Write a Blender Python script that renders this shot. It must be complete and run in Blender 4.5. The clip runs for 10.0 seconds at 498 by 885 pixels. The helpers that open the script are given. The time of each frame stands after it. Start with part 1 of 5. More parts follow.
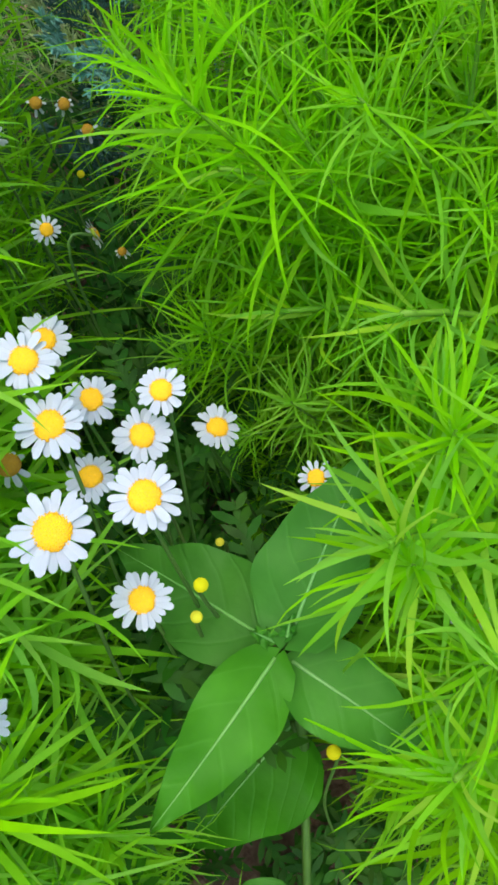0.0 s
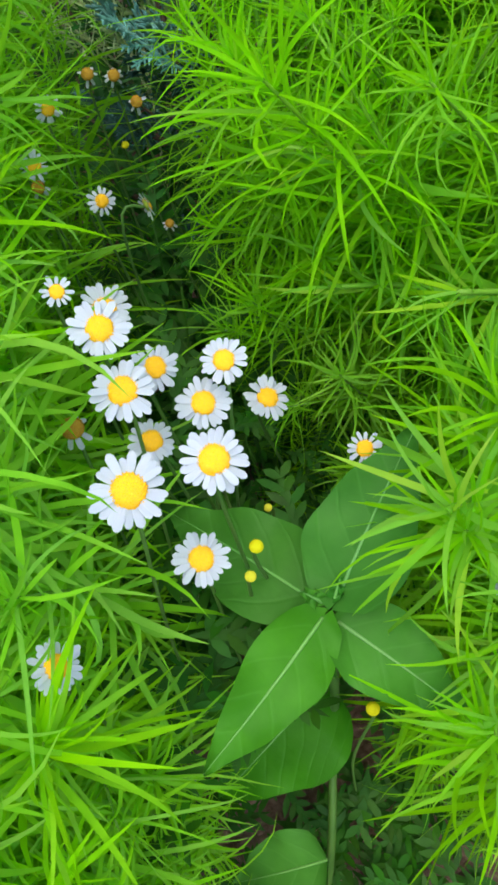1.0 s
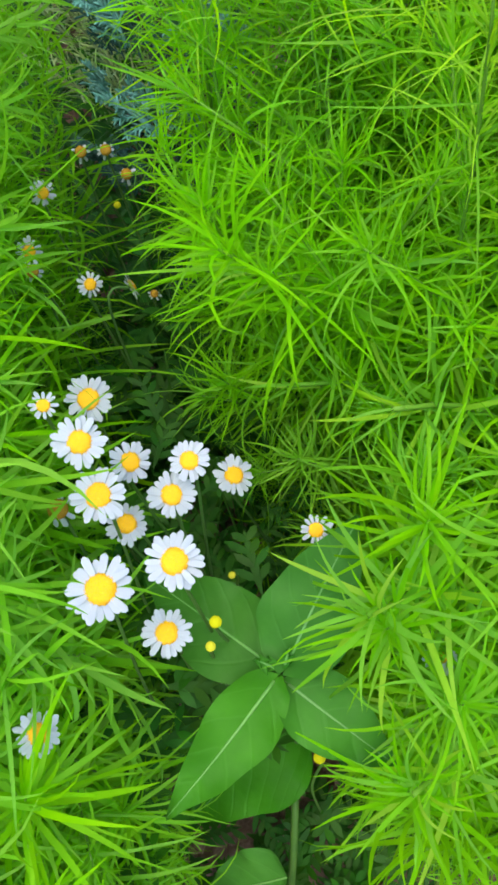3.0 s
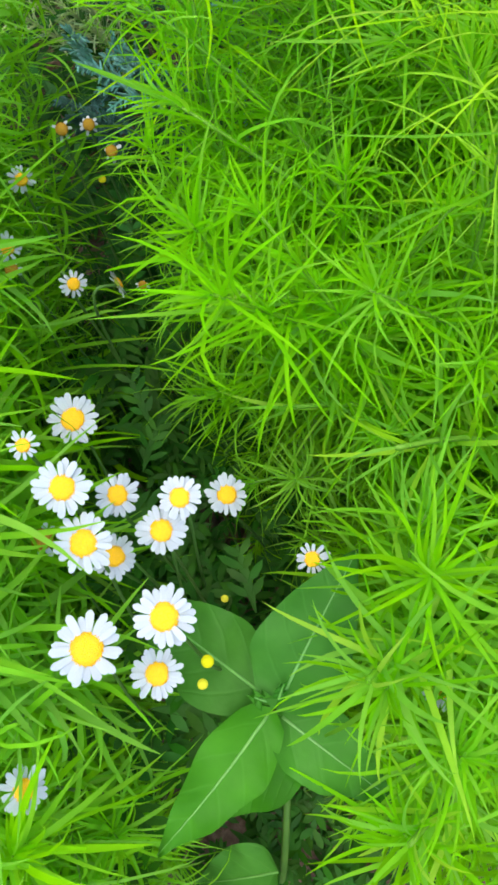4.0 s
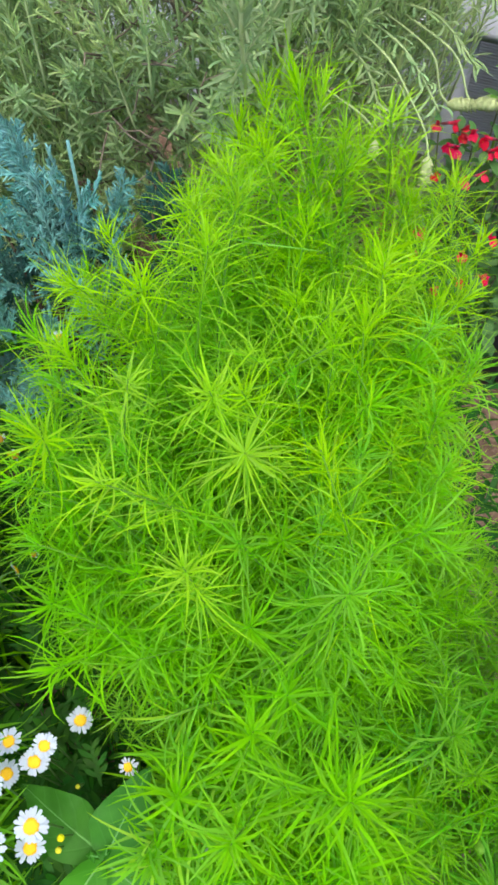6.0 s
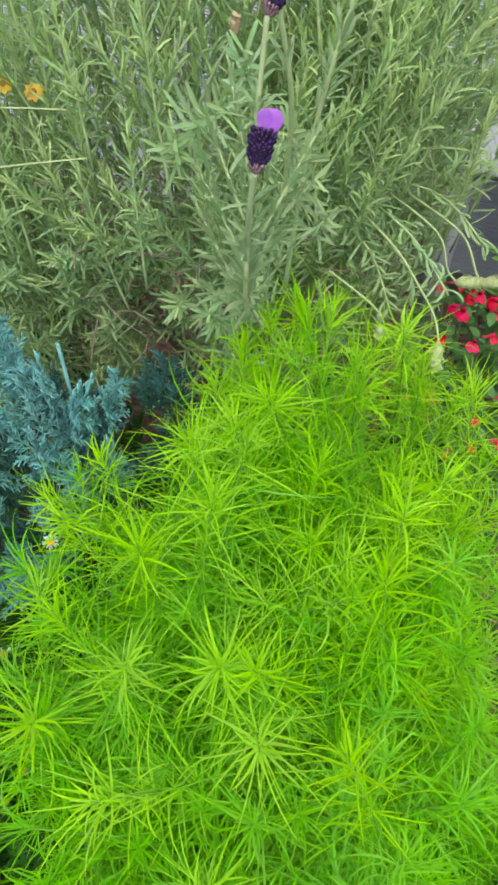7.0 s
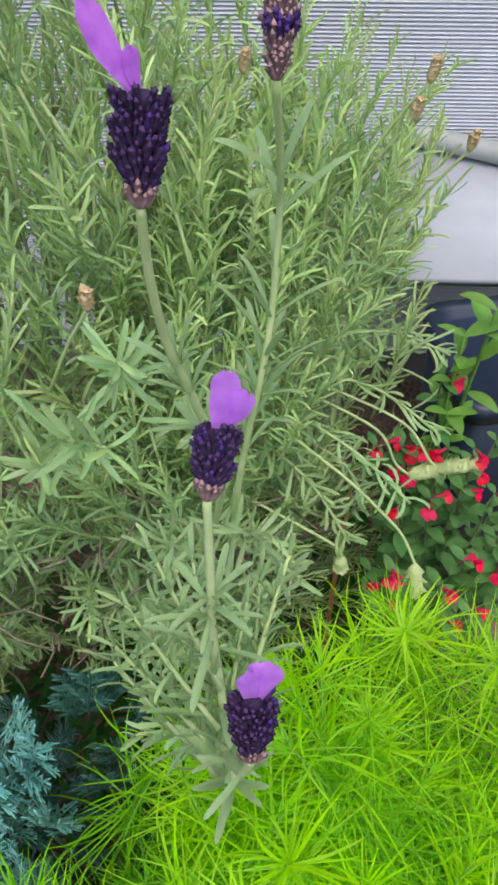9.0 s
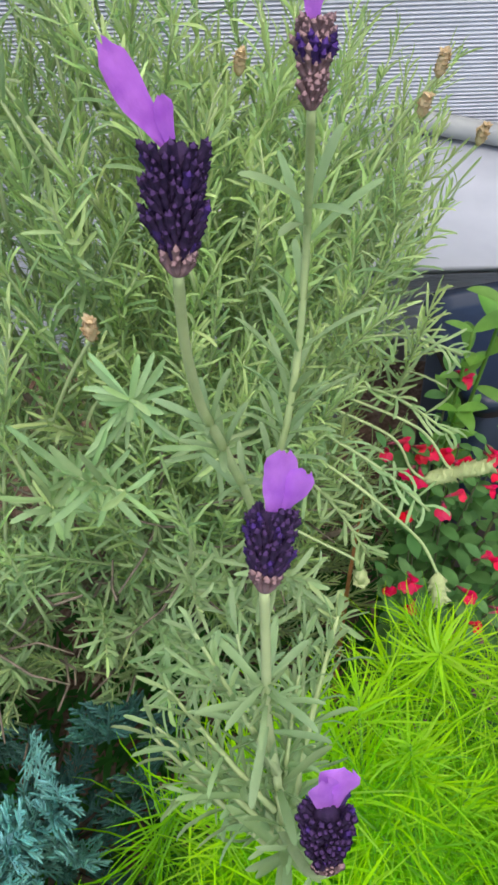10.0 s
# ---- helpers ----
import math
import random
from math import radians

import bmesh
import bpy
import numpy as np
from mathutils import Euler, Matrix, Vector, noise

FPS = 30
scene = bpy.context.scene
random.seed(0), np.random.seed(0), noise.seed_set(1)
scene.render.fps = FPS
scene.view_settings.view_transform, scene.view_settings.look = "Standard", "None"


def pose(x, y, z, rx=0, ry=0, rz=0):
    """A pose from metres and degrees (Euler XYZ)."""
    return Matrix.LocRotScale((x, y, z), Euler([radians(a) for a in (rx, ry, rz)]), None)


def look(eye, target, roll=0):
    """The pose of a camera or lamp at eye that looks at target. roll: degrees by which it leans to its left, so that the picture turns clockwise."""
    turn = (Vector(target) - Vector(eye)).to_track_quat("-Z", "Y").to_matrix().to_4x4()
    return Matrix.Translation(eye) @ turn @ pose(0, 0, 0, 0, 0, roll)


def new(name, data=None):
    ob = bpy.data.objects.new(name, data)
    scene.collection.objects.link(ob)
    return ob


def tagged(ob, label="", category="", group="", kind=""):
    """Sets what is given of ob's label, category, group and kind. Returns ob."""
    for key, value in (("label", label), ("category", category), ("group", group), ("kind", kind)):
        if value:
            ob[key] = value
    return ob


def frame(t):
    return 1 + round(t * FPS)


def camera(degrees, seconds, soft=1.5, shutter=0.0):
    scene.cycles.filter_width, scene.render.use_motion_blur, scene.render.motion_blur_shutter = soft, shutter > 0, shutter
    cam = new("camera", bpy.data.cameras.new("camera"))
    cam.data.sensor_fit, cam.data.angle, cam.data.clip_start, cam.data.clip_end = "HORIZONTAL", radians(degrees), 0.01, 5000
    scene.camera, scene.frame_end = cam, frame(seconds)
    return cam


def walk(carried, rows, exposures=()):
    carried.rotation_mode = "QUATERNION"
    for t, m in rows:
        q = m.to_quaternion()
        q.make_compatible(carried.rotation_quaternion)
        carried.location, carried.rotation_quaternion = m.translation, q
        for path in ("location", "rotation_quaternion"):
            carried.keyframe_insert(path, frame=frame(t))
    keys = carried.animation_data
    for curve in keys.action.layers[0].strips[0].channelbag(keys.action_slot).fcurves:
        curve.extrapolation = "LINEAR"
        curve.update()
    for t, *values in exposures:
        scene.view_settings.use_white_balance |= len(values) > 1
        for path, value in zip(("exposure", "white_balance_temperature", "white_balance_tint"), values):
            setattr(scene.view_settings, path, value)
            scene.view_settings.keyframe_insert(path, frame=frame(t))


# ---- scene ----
cam = camera(36.3, 10.0, soft=3.0)
PATH = [
    (0, (0.018, -0.014, 0.597), (-0.067, 1.179, -1.005), -8.2),
    (0.5, (-0.001, -0.025, 0.602), (-0.11, 1.129, -1.028), -8.3),
    (1, (-0.003, -0.025, 0.611), (-0.122, 1.112, -1.029), -8.2),
    (1.5, (-0.006, -0.018, 0.62), (-0.134, 1.109, -1.027), -8.3),
    (2, (0.003, -0.005, 0.641), (-0.119, 1.121, -1.007), -7.8),
    (2.5, (0.02, -0.014, 0.673), (-0.097, 1.111, -0.976), -7.5),
    (2.7, (0.022, -0.017, 0.682), (-0.1, 1.107, -0.968), -7.3),
    (3.8, (0.026, 0.045, 0.686), (-0.095, 1.034, -1.048), -8.2),
    (4, (0.023, 0.049, 0.691), (-0.084, 1.011, -1.06), -7.3),
    (4.5, (0.063, 0.044, 0.758), (-0.062, 0.989, -1.0), -5.1),
    (5, (0.125, 0.029, 0.889), (0.053, 1.002, -0.857), -2.8),
    (5.5, (0.132, 0.041, 0.993), (0.165, 1.048, -0.735), 0.9),
    (5.7, (0.129, 0.049, 1.031), (0.211, 1.068, -0.688), 3.1),
    (6.8, (0.111, 0.216, 1.097), (0.232, 1.34, -0.553), 2.4),
    (7, (0.119, 0.248, 1.109), (0.239, 1.39, -0.528), 2.4),
    (7.5, (0.128, 0.319, 1.129), (0.254, 1.494, -0.485), 2.5),
    (8, (0.116, 0.426, 1.129), (0.374, 1.601, -0.468), 3.5),
    (8.5, (0.109, 0.512, 1.097), (0.443, 1.674, -0.496), -1.0),
    (9, (0.131, 0.531, 1.101), (0.552, 1.665, -0.492), -0.6),
    (9.5, (0.123, 0.564, 1.099), (0.551, 1.68, -0.505), -1.0),
    (10, (0.128, 0.57, 1.098), (0.561, 1.661, -0.521), -2.6),
]
walk(cam, [(t, look(e, g, r)) for t, e, g, r in PATH], [(0.0, 0.38), (2.7, 0.38), (4.5, 0.58), (5.5, 0.54), (7.0, 0.44), (7.6, 0.26), (8.3, 0.26), (9.0, 0.32), (10.0, 0.32)])

# ---- world, sun ----
world = bpy.data.worlds.new("overcast_sky")
scene.world = world
world.use_nodes = True
wn = world.node_tree
wn.nodes.clear()
sky = wn.nodes.new("ShaderNodeTexSky")
sky.sky_type = "NISHITA"
sky.sun_disc = False
sky.sun_elevation = radians(74)
sky.sun_rotation = radians(200)
sky.air_density = 1.0
sky.dust_density = 3.0
wbg = wn.nodes.new("ShaderNodeBackground")
wbg.inputs["Strength"].default_value = 0.25
wout = wn.nodes.new("ShaderNodeOutputWorld")
wn.links.new(sky.outputs["Color"], wbg.inputs["Color"])
wn.links.new(wbg.outputs["Background"], wout.inputs["Surface"])

sun_data = bpy.data.lights.new("sun", "SUN")
sun_data.energy = 1.4
sun_data.angle = radians(60)
sun_data.color = (1.0, 0.96, 0.88)
sun = new("sun", sun_data)
sun.matrix_world = look((0.4, -0.42, 3.2), (0.15, 0.4, 0.3))

# ---- materials ----


def shader(name, rough=0.5, spec=0.4):
    m = bpy.data.materials.new(name)
    m.use_nodes = True
    nt = m.node_tree
    b = nt.nodes["Principled BSDF"]
    b.inputs["Roughness"].default_value = rough
    b.inputs["Specular IOR Level"].default_value = spec
    return m, nt, b


def noise_node(nt, scale, detail=3.0, coord="Object"):
    tc = nt.nodes.new("ShaderNodeTexCoord")
    n = nt.nodes.new("ShaderNodeTexNoise")
    n.inputs["Scale"].default_value = scale
    n.inputs["Detail"].default_value = detail
    nt.links.new(tc.outputs[coord], n.inputs["Vector"])
    return n


def ramp(nt, fac, stops):
    r = nt.nodes.new("ShaderNodeValToRGB")
    while len(r.color_ramp.elements) < len(stops):
        r.color_ramp.elements.new(0.5)
    for e, (p, c) in zip(r.color_ramp.elements, stops):
        e.position = p
        e.color = (*c, 1)
    nt.links.new(fac, r.inputs["Fac"])
    return r


def vary(nt, color, hue=0.02, val=0.25, sat=0.12, island=False):
    """Colour that differs from piece to piece."""
    hsv = nt.nodes.new("ShaderNodeHueSaturation")
    if island:
        src = nt.nodes.new("ShaderNodeNewGeometry").outputs["Random Per Island"]
    else:
        src = nt.nodes.new("ShaderNodeObjectInfo").outputs["Random"]
    for key, mid, span, k in (("Hue", 0.5, hue, 1.0), ("Value", 1.0, val, 7.3), ("Saturation", 1.0, sat, 3.7)):
        mul = nt.nodes.new("ShaderNodeMath")
        mul.operation = "MULTIPLY"
        mul.inputs[1].default_value = k
        fr = nt.nodes.new("ShaderNodeMath")
        fr.operation = "FRACT"
        mr = nt.nodes.new("ShaderNodeMapRange")
        mr.inputs["To Min"].default_value = mid - span
        mr.inputs["To Max"].default_value = mid + span
        nt.links.new(src, mul.inputs[0])
        nt.links.new(mul.outputs[0], fr.inputs[0])
        nt.links.new(fr.outputs[0], mr.inputs["Value"])
        nt.links.new(mr.outputs["Result"], hsv.inputs[key])
    nt.links.new(color, hsv.inputs["Color"])
    return hsv.outputs["Color"]


def leafy(name, dark, light, through_col, rough=0.5, spec=0.35, thin=0.35, scale=60, bump=0.15, hue=0.012, val=0.2, island=True):
    """A leaf: mottled colour, sheen, and light that shines through."""
    m, nt, b = shader(name, rough, spec)
    n = noise_node(nt, scale, 3)
    r = ramp(nt, n.outputs["Fac"], [(0.3, dark), (0.7, light)])
    col = vary(nt, r.outputs["Color"], hue, val, 0.08, island)
    col = vary(nt, col, hue, val * 0.5, 0.05, False)
    nt.links.new(col, b.inputs["Base Color"])
    fine = noise_node(nt, scale * 9, 2)
    bp = nt.nodes.new("ShaderNodeBump")
    bp.inputs["Strength"].default_value = bump
    bp.inputs["Distance"].default_value = 0.0006
    nt.links.new(fine.outputs["Fac"], bp.inputs["Height"])
    nt.links.new(bp.outputs["Normal"], b.inputs["Normal"])
    tr = nt.nodes.new("ShaderNodeBsdfTranslucent")
    tr.inputs["Color"].default_value = (*through_col, 1)
    mix = nt.nodes.new("ShaderNodeMixShader")
    mix.inputs["Fac"].default_value = thin
    out = nt.nodes["Material Output"]
    nt.links.new(b.outputs["BSDF"], mix.inputs[1])
    nt.links.new(tr.outputs["BSDF"], mix.inputs[2])
    nt.links.new(mix.outputs["Shader"], out.inputs["Surface"])
    return m


def plain(name, dark, light, rough=0.6, spec=0.3, scale=40, bump=0.2, dist=0.001, island=False, val=0.08):
    m, nt, b = shader(name, rough, spec)
    n = noise_node(nt, scale, 4)
    r = ramp(nt, n.outputs["Fac"], [(0.3, dark), (0.7, light)])
    nt.links.new(vary(nt, r.outputs["Color"], 0.006, val, 0.05, island), b.inputs["Base Color"])
    fine = noise_node(nt, scale * 6, 3)
    bp = nt.nodes.new("ShaderNodeBump")
    bp.inputs["Strength"].default_value = bump
    bp.inputs["Distance"].default_value = dist
    nt.links.new(fine.outputs["Fac"], bp.inputs["Height"])
    nt.links.new(bp.outputs["Normal"], b.inputs["Normal"])
    return m


M_K_OLD = leafy("summer_cypress_leaf", (0.13, 0.38, 0.004), (0.19, 0.48, 0.006), (0.28, 0.64, 0.008), 0.6, 0.08, 0.47, hue=0.006)
M_K_YOUNG = leafy("summer_cypress_young_leaf", (0.26, 0.56, 0.003), (0.37, 0.68, 0.005), (0.46, 0.80, 0.006), 0.6, 0.08, 0.47, hue=0.006)
M_K_MID = leafy("summer_cypress_mid_leaf", (0.155, 0.46, 0.008), (0.225, 0.58, 0.012), (0.32, 0.73, 0.014), 0.6, 0.08, 0.47, hue=0.006)
M_K_STEM = plain("summer_cypress_stem", (0.0924, 0.262, 0.0154), (0.139, 0.323, 0.0231), 0.5)
M_K_R_OLD = leafy("pale_bush_leaf", (0.09, 0.34, 0.005), (0.15, 0.43, 0.008), (0.21, 0.56, 0.01), 0.55, 0.15, 0.42)
M_PETAL = leafy("white_petal", (0.48, 0.55, 0.63), (0.56, 0.63, 0.70), (0.54, 0.62, 0.70), 0.6, 0.2, 0.25, 90, 0.1, 0.004, 0.04)
M_DISC = plain("yellow_disc", (0.86, 0.45, 0.001), (0.95, 0.57, 0.002), 0.75, 0.08, 260, 0.3, 0.0005, True, 0.15)
M_DISC_OLD = plain("old_brown_disc", (0.32, 0.17, 0.015), (0.48, 0.29, 0.02), 0.8, 0.1, 260, 0.3, 0.0005, True, 0.2)
M_BUD = plain("bud_green", (0.24, 0.38, 0.03), (0.42, 0.50, 0.04), 0.6, 0.2, 200, 0.2, 0.0005)
M_BUD_TOP = plain("bud_yellow", (0.40, 0.42, 0.02), (0.56, 0.54, 0.03), 0.7, 0.15, 200, 0.2, 0.0005)
M_D_STEM = plain("daisy_stem", (0.06, 0.16, 0.03), (0.10, 0.22, 0.04), 0.55)
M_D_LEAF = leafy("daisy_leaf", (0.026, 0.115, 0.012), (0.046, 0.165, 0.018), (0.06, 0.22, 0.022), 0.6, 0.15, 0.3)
# leaf green darkened to carry the shade of the gaps
M_UNDER = leafy("shade_darkened_leaf", (0.017, 0.0765, 0.0102), (0.0306, 0.111, 0.0153), (0.0425, 0.153, 0.017), 0.65, 0.15, 0.25)
M_BROAD_STEM = plain("broad_leaf_stem", (0.05, 0.14, 0.02), (0.08, 0.19, 0.03), 0.5)
M_RIB = plain("leaf_rib", (0.12, 0.34, 0.07), (0.19, 0.42, 0.11), 0.5)
M_LAV_LEAF = leafy("lavender_leaf", (0.235, 0.365, 0.155), (0.345, 0.47, 0.225), (0.36, 0.52, 0.19), 0.75, 0.15, 0.34, 70, 0.3, 0.015, 0.22)
M_LAV_YOUNG = leafy("lavender_young_leaf", (0.38, 0.54, 0.20), (0.51, 0.66, 0.28), (0.54, 0.70, 0.22), 0.72, 0.15, 0.36, 70, 0.3, 0.015, 0.2)
M_LAV_STEM = plain("lavender_stem", (0.30, 0.39, 0.17), (0.40, 0.48, 0.22), 0.7, 0.2, 90, 0.3)
M_LAV_WOOD = plain("lavender_wood", (0.13, 0.11, 0.08), (0.24, 0.20, 0.145), 0.85, 0.1, 120, 0.6)
M_SPIKE = plain("dark_purple_calyx", (0.025, 0.014, 0.045), (0.065, 0.032, 0.095), 0.85, 0.2, 300, 0.5, 0.0006, True, 0.4)
M_SPIKE_TAN = plain("faded_calyx", (0.17, 0.105, 0.11), (0.31, 0.205, 0.20), 0.8, 0.1, 300, 0.4, 0.0006, True, 0.3)
M_FLORET = plain("small_violet_floret", (0.030, 0.015, 0.085), (0.068, 0.032, 0.15), 0.65, 0.15, 300, 0.3, 0.0005, True, 0.3)
M_BRACT = leafy("violet_bract", (0.36, 0.09, 0.58), (0.60, 0.21, 0.80), (0.62, 0.2, 0.88), 0.6, 0.15, 0.45, 160, 0.4, 0.012, 0.1)
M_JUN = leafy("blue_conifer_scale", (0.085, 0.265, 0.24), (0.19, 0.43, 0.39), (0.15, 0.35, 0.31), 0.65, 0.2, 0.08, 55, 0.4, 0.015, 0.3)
# conifer scale darkened: shade on low and inner sprays, and the dark upright twigs
M_JUN_DARK_SHADE = leafy("dark_shaded_conifer_scale", (0.03, 0.095, 0.075), (0.065, 0.16, 0.135), (0.05, 0.12, 0.09), 0.65, 0.2, 0.08, 55, 0.4, 0.015, 0.25)
M_BARK = plain("conifer_bark", (0.045, 0.035, 0.025), (0.09, 0.065, 0.045), 0.9, 0.1, 90, 0.7)
M_SAL_LEAF = leafy("sage_leaf", (0.065, 0.18, 0.04), (0.125, 0.28, 0.07), (0.13, 0.32, 0.05), 0.6, 0.2, 0.3)
M_SAL_STEM = plain("sage_stem", (0.10, 0.12, 0.06), (0.17, 0.19, 0.09), 0.6)
M_RED = leafy("red_petal", (0.60, 0.005, 0.05), (0.78, 0.012, 0.09), (0.7, 0.01, 0.06), 0.5, 0.25, 0.3, 80, 0.1, 0.008, 0.12)
M_CALYX = plain("maroon_calyx", (0.16, 0.03, 0.05), (0.28, 0.06, 0.08), 0.6)
M_SPENT = plain("spent_spike", (0.34, 0.42, 0.16), (0.50, 0.54, 0.26), 0.8, 0.15, 300, 0.5, 0.0006, True, 0.2)
M_DRY = plain("dried_flower", (0.52, 0.38, 0.19), (0.70, 0.54, 0.32), 0.85, 0.1, 200, 0.4, 0.0006, True, 0.2)
M_ORANGE = leafy("dried_orange_leaf", (0.30, 0.13, 0.03), (0.45, 0.22, 0.06), (0.4, 0.2, 0.05), 0.8, 0.1, 0.2)
M_GREEN = leafy("bright_broad_leaf", (0.12, 0.30, 0.03), (0.18, 0.40, 0.05), (0.26, 0.5, 0.05), 0.45, 0.35, 0.35)
M_YELLOW = leafy("yellow_petal", (0.75, 0.42, 0.01), (0.85, 0.55, 0.02), (0.8, 0.5, 0.02), 0.6, 0.2, 0.25)
M_POT = plain("navy_plastic", (0.005, 0.011, 0.024), (0.009, 0.018, 0.04), 0.4, 0.45, 14, 0.08)
M_POT_IN = plain("dark_plastic_inside", (0.012, 0.016, 0.022), (0.022, 0.028, 0.036), 0.6, 0.3, 14, 0.1)
M_SLAT = plain("white_slat", (0.46, 0.47, 0.50), (0.56, 0.57, 0.60), 0.5, 0.3, 9, 0.05, 0.001, False, 0.06)
M_BACK = plain("wall_backing", (0.46, 0.47, 0.50), (0.54, 0.55, 0.58), 0.8, 0.2, 9, 0.1)
M_BOARD = plain("white_board", (0.33, 0.35, 0.39), (0.46, 0.48, 0.52), 0.5, 0.3, 7, 0.08)
M_PIPE = plain("grey_pipe", (0.26, 0.27, 0.26), (0.36, 0.37, 0.35), 0.5, 0.3, 12, 0.1)
M_STONE = plain("soil_stone", (0.26, 0.15, 0.10), (0.42, 0.29, 0.21), 0.9, 0.1, 60, 0.6, 0.002, False, 0.3)

m, nt, b = shader("brown_soil", 0.95, 0.1)
n1 = noise_node(nt, 9, 6)
n2 = noise_node(nt, 110, 5)
mx = nt.nodes.new("ShaderNodeMath")
mx.operation = "MULTIPLY_ADD"
mx.inputs[1].default_value = 0.5
nt.links.new(n2.outputs["Fac"], mx.inputs[0])
hm = nt.nodes.new("ShaderNodeMath")
hm.operation = "MULTIPLY"
hm.inputs[1].default_value = 0.5
nt.links.new(n1.outputs["Fac"], hm.inputs[0])
nt.links.new(hm.outputs[0], mx.inputs[2])
rp = ramp(nt, mx.outputs[0], [(0.35, (0.08, 0.05, 0.032)), (0.5, (0.17, 0.11, 0.075)), (0.68, (0.29, 0.20, 0.145))])
nt.links.new(rp.outputs["Color"], b.inputs["Base Color"])
bp = nt.nodes.new("ShaderNodeBump")
bp.inputs["Strength"].default_value = 0.8
bp.inputs["Distance"].default_value = 0.006
nt.links.new(n2.outputs["Fac"], bp.inputs["Height"])
nt.links.new(bp.outputs["Normal"], b.inputs["Normal"])
M_SOIL = m


def veined(name, dark, light, rib):
    """A broad leaf with paler side veins that run off its middle rib (leaf runs along local y)."""
    m, nt, b = shader(name, 0.5, 0.13)
    tc = nt.nodes.new("ShaderNodeTexCoord")
    sep = nt.nodes.new("ShaderNodeSeparateXYZ")
    nt.links.new(tc.outputs["Object"], sep.inputs[0])

    def math_node(op, a, c=None):
        k = nt.nodes.new("ShaderNodeMath")
        k.operation = op
        for i, v in enumerate((a, c)):
            if v is None:
                continue
            if isinstance(v, (int, float)):
                k.inputs[i].default_value = v
            else:
                nt.links.new(v, k.inputs[i])
        return k.outputs[0]
    ax = math_node("ABSOLUTE", sep.outputs["X"])
    run = math_node("SUBTRACT", sep.outputs["Y"], math_node("ADD", math_node("MULTIPLY", ax, 0.7), math_node("MULTIPLY", math_node("MULTIPLY", ax, ax), 22)))
    wob = noise_node(nt, 30, 2)
    run = math_node("ADD", run, math_node("MULTIPLY", wob.outputs["Fac"], 0.012))
    cell = math_node("FRACT", math_node("MULTIPLY", run, 48))
    edge = math_node("ABSOLUTE", math_node("SUBTRACT", cell, 0.5))
    vein = nt.nodes.new("ShaderNodeMapRange")
    vein.inputs["From Min"].default_value = 0.0
    vein.inputs["From Max"].default_value = 0.07
    vein.inputs["To Min"].default_value = 0.3
    vein.inputs["To Max"].default_value = 0.0
    nt.links.new(edge, vein.inputs["Value"])
    n = noise_node(nt, 35, 4)
    r = ramp(nt, n.outputs["Fac"], [(0.3, dark), (0.7, light)])
    mixc = nt.nodes.new("ShaderNodeMix")
    mixc.data_type = "RGBA"
    nt.links.new(vein.outputs["Result"], mixc.inputs[0])
    nt.links.new(r.outputs["Color"], mixc.inputs[6])
    mixc.inputs[7].default_value = (*rib, 1)
    col = vary(nt, mixc.outputs[2], 0.008, 0.12, 0.05)
    nt.links.new(col, b.inputs["Base Color"])
    hump = nt.nodes.new("ShaderNodeMapRange")
    hump.inputs["From Max"].default_value = 0.12
    nt.links.new(edge, hump.inputs["Value"])
    bp = nt.nodes.new("ShaderNodeBump")
    bp.inputs["Strength"].default_value = 0.35
    bp.inputs["Distance"].default_value = 0.0008
    nt.links.new(hump.outputs["Result"], bp.inputs["Height"])
    fine = noise_node(nt, 95, 4)
    bp2 = nt.nodes.new("ShaderNodeBump")
    bp2.inputs["Strength"].default_value = 0.35
    bp2.inputs["Distance"].default_value = 0.002
    nt.links.new(fine.outputs["Fac"], bp2.inputs["Height"])
    nt.links.new(bp.outputs["Normal"], bp2.inputs["Normal"])
    nt.links.new(bp2.outputs["Normal"], b.inputs["Normal"])
    tr = nt.nodes.new("ShaderNodeBsdfTranslucent")
    tr.inputs["Color"].default_value = (0.12, 0.36, 0.05, 1)
    mix = nt.nodes.new("ShaderNodeMixShader")
    mix.inputs["Fac"].default_value = 0.2
    nt.links.new(b.outputs["BSDF"], mix.inputs[1])
    nt.links.new(tr.outputs["BSDF"], mix.inputs[2])
    nt.links.new(mix.outputs["Shader"], nt.nodes["Material Output"].inputs["Surface"])
    return m


M_BROAD = veined("broad_leaf", (0.030, 0.16, 0.009), (0.056, 0.24, 0.017), (0.08, 0.29, 0.035))

# ---- mesh building ----
rng = random.Random(11)


class Build:
    """Gathers vertices and faces with a material slot for each face."""

    def __init__(self):
        self.v, self.f, self.s = [], [], []

    def add(self, verts, faces, slot=0):
        k = len(self.v)
        self.v.extend(verts)
        self.f.extend(tuple(i + k for i in fc) for fc in faces)
        self.s.extend([slot] * len(faces))

    def mesh(self, name, mats):
        me = bpy.data.meshes.new(name)
        me.from_pydata([tuple(p) for p in self.v], [], self.f)
        for mt in mats:
            me.materials.append(mt)
        me.polygons.foreach_set("material_index", self.s)
        me.polygons.foreach_set("use_smooth", [True] * len(self.f))
        me.update()
        return me


def put(name, me, parent=None, m=None, label=""):
    """Links a mesh as one object, under a thing or a part, at a pose in its parent's space."""
    ob = new(name, me)
    ob.parent = parent
    if m is not None:
        ob.matrix_basis = m
    if label:
        ob["label"] = label
    return ob


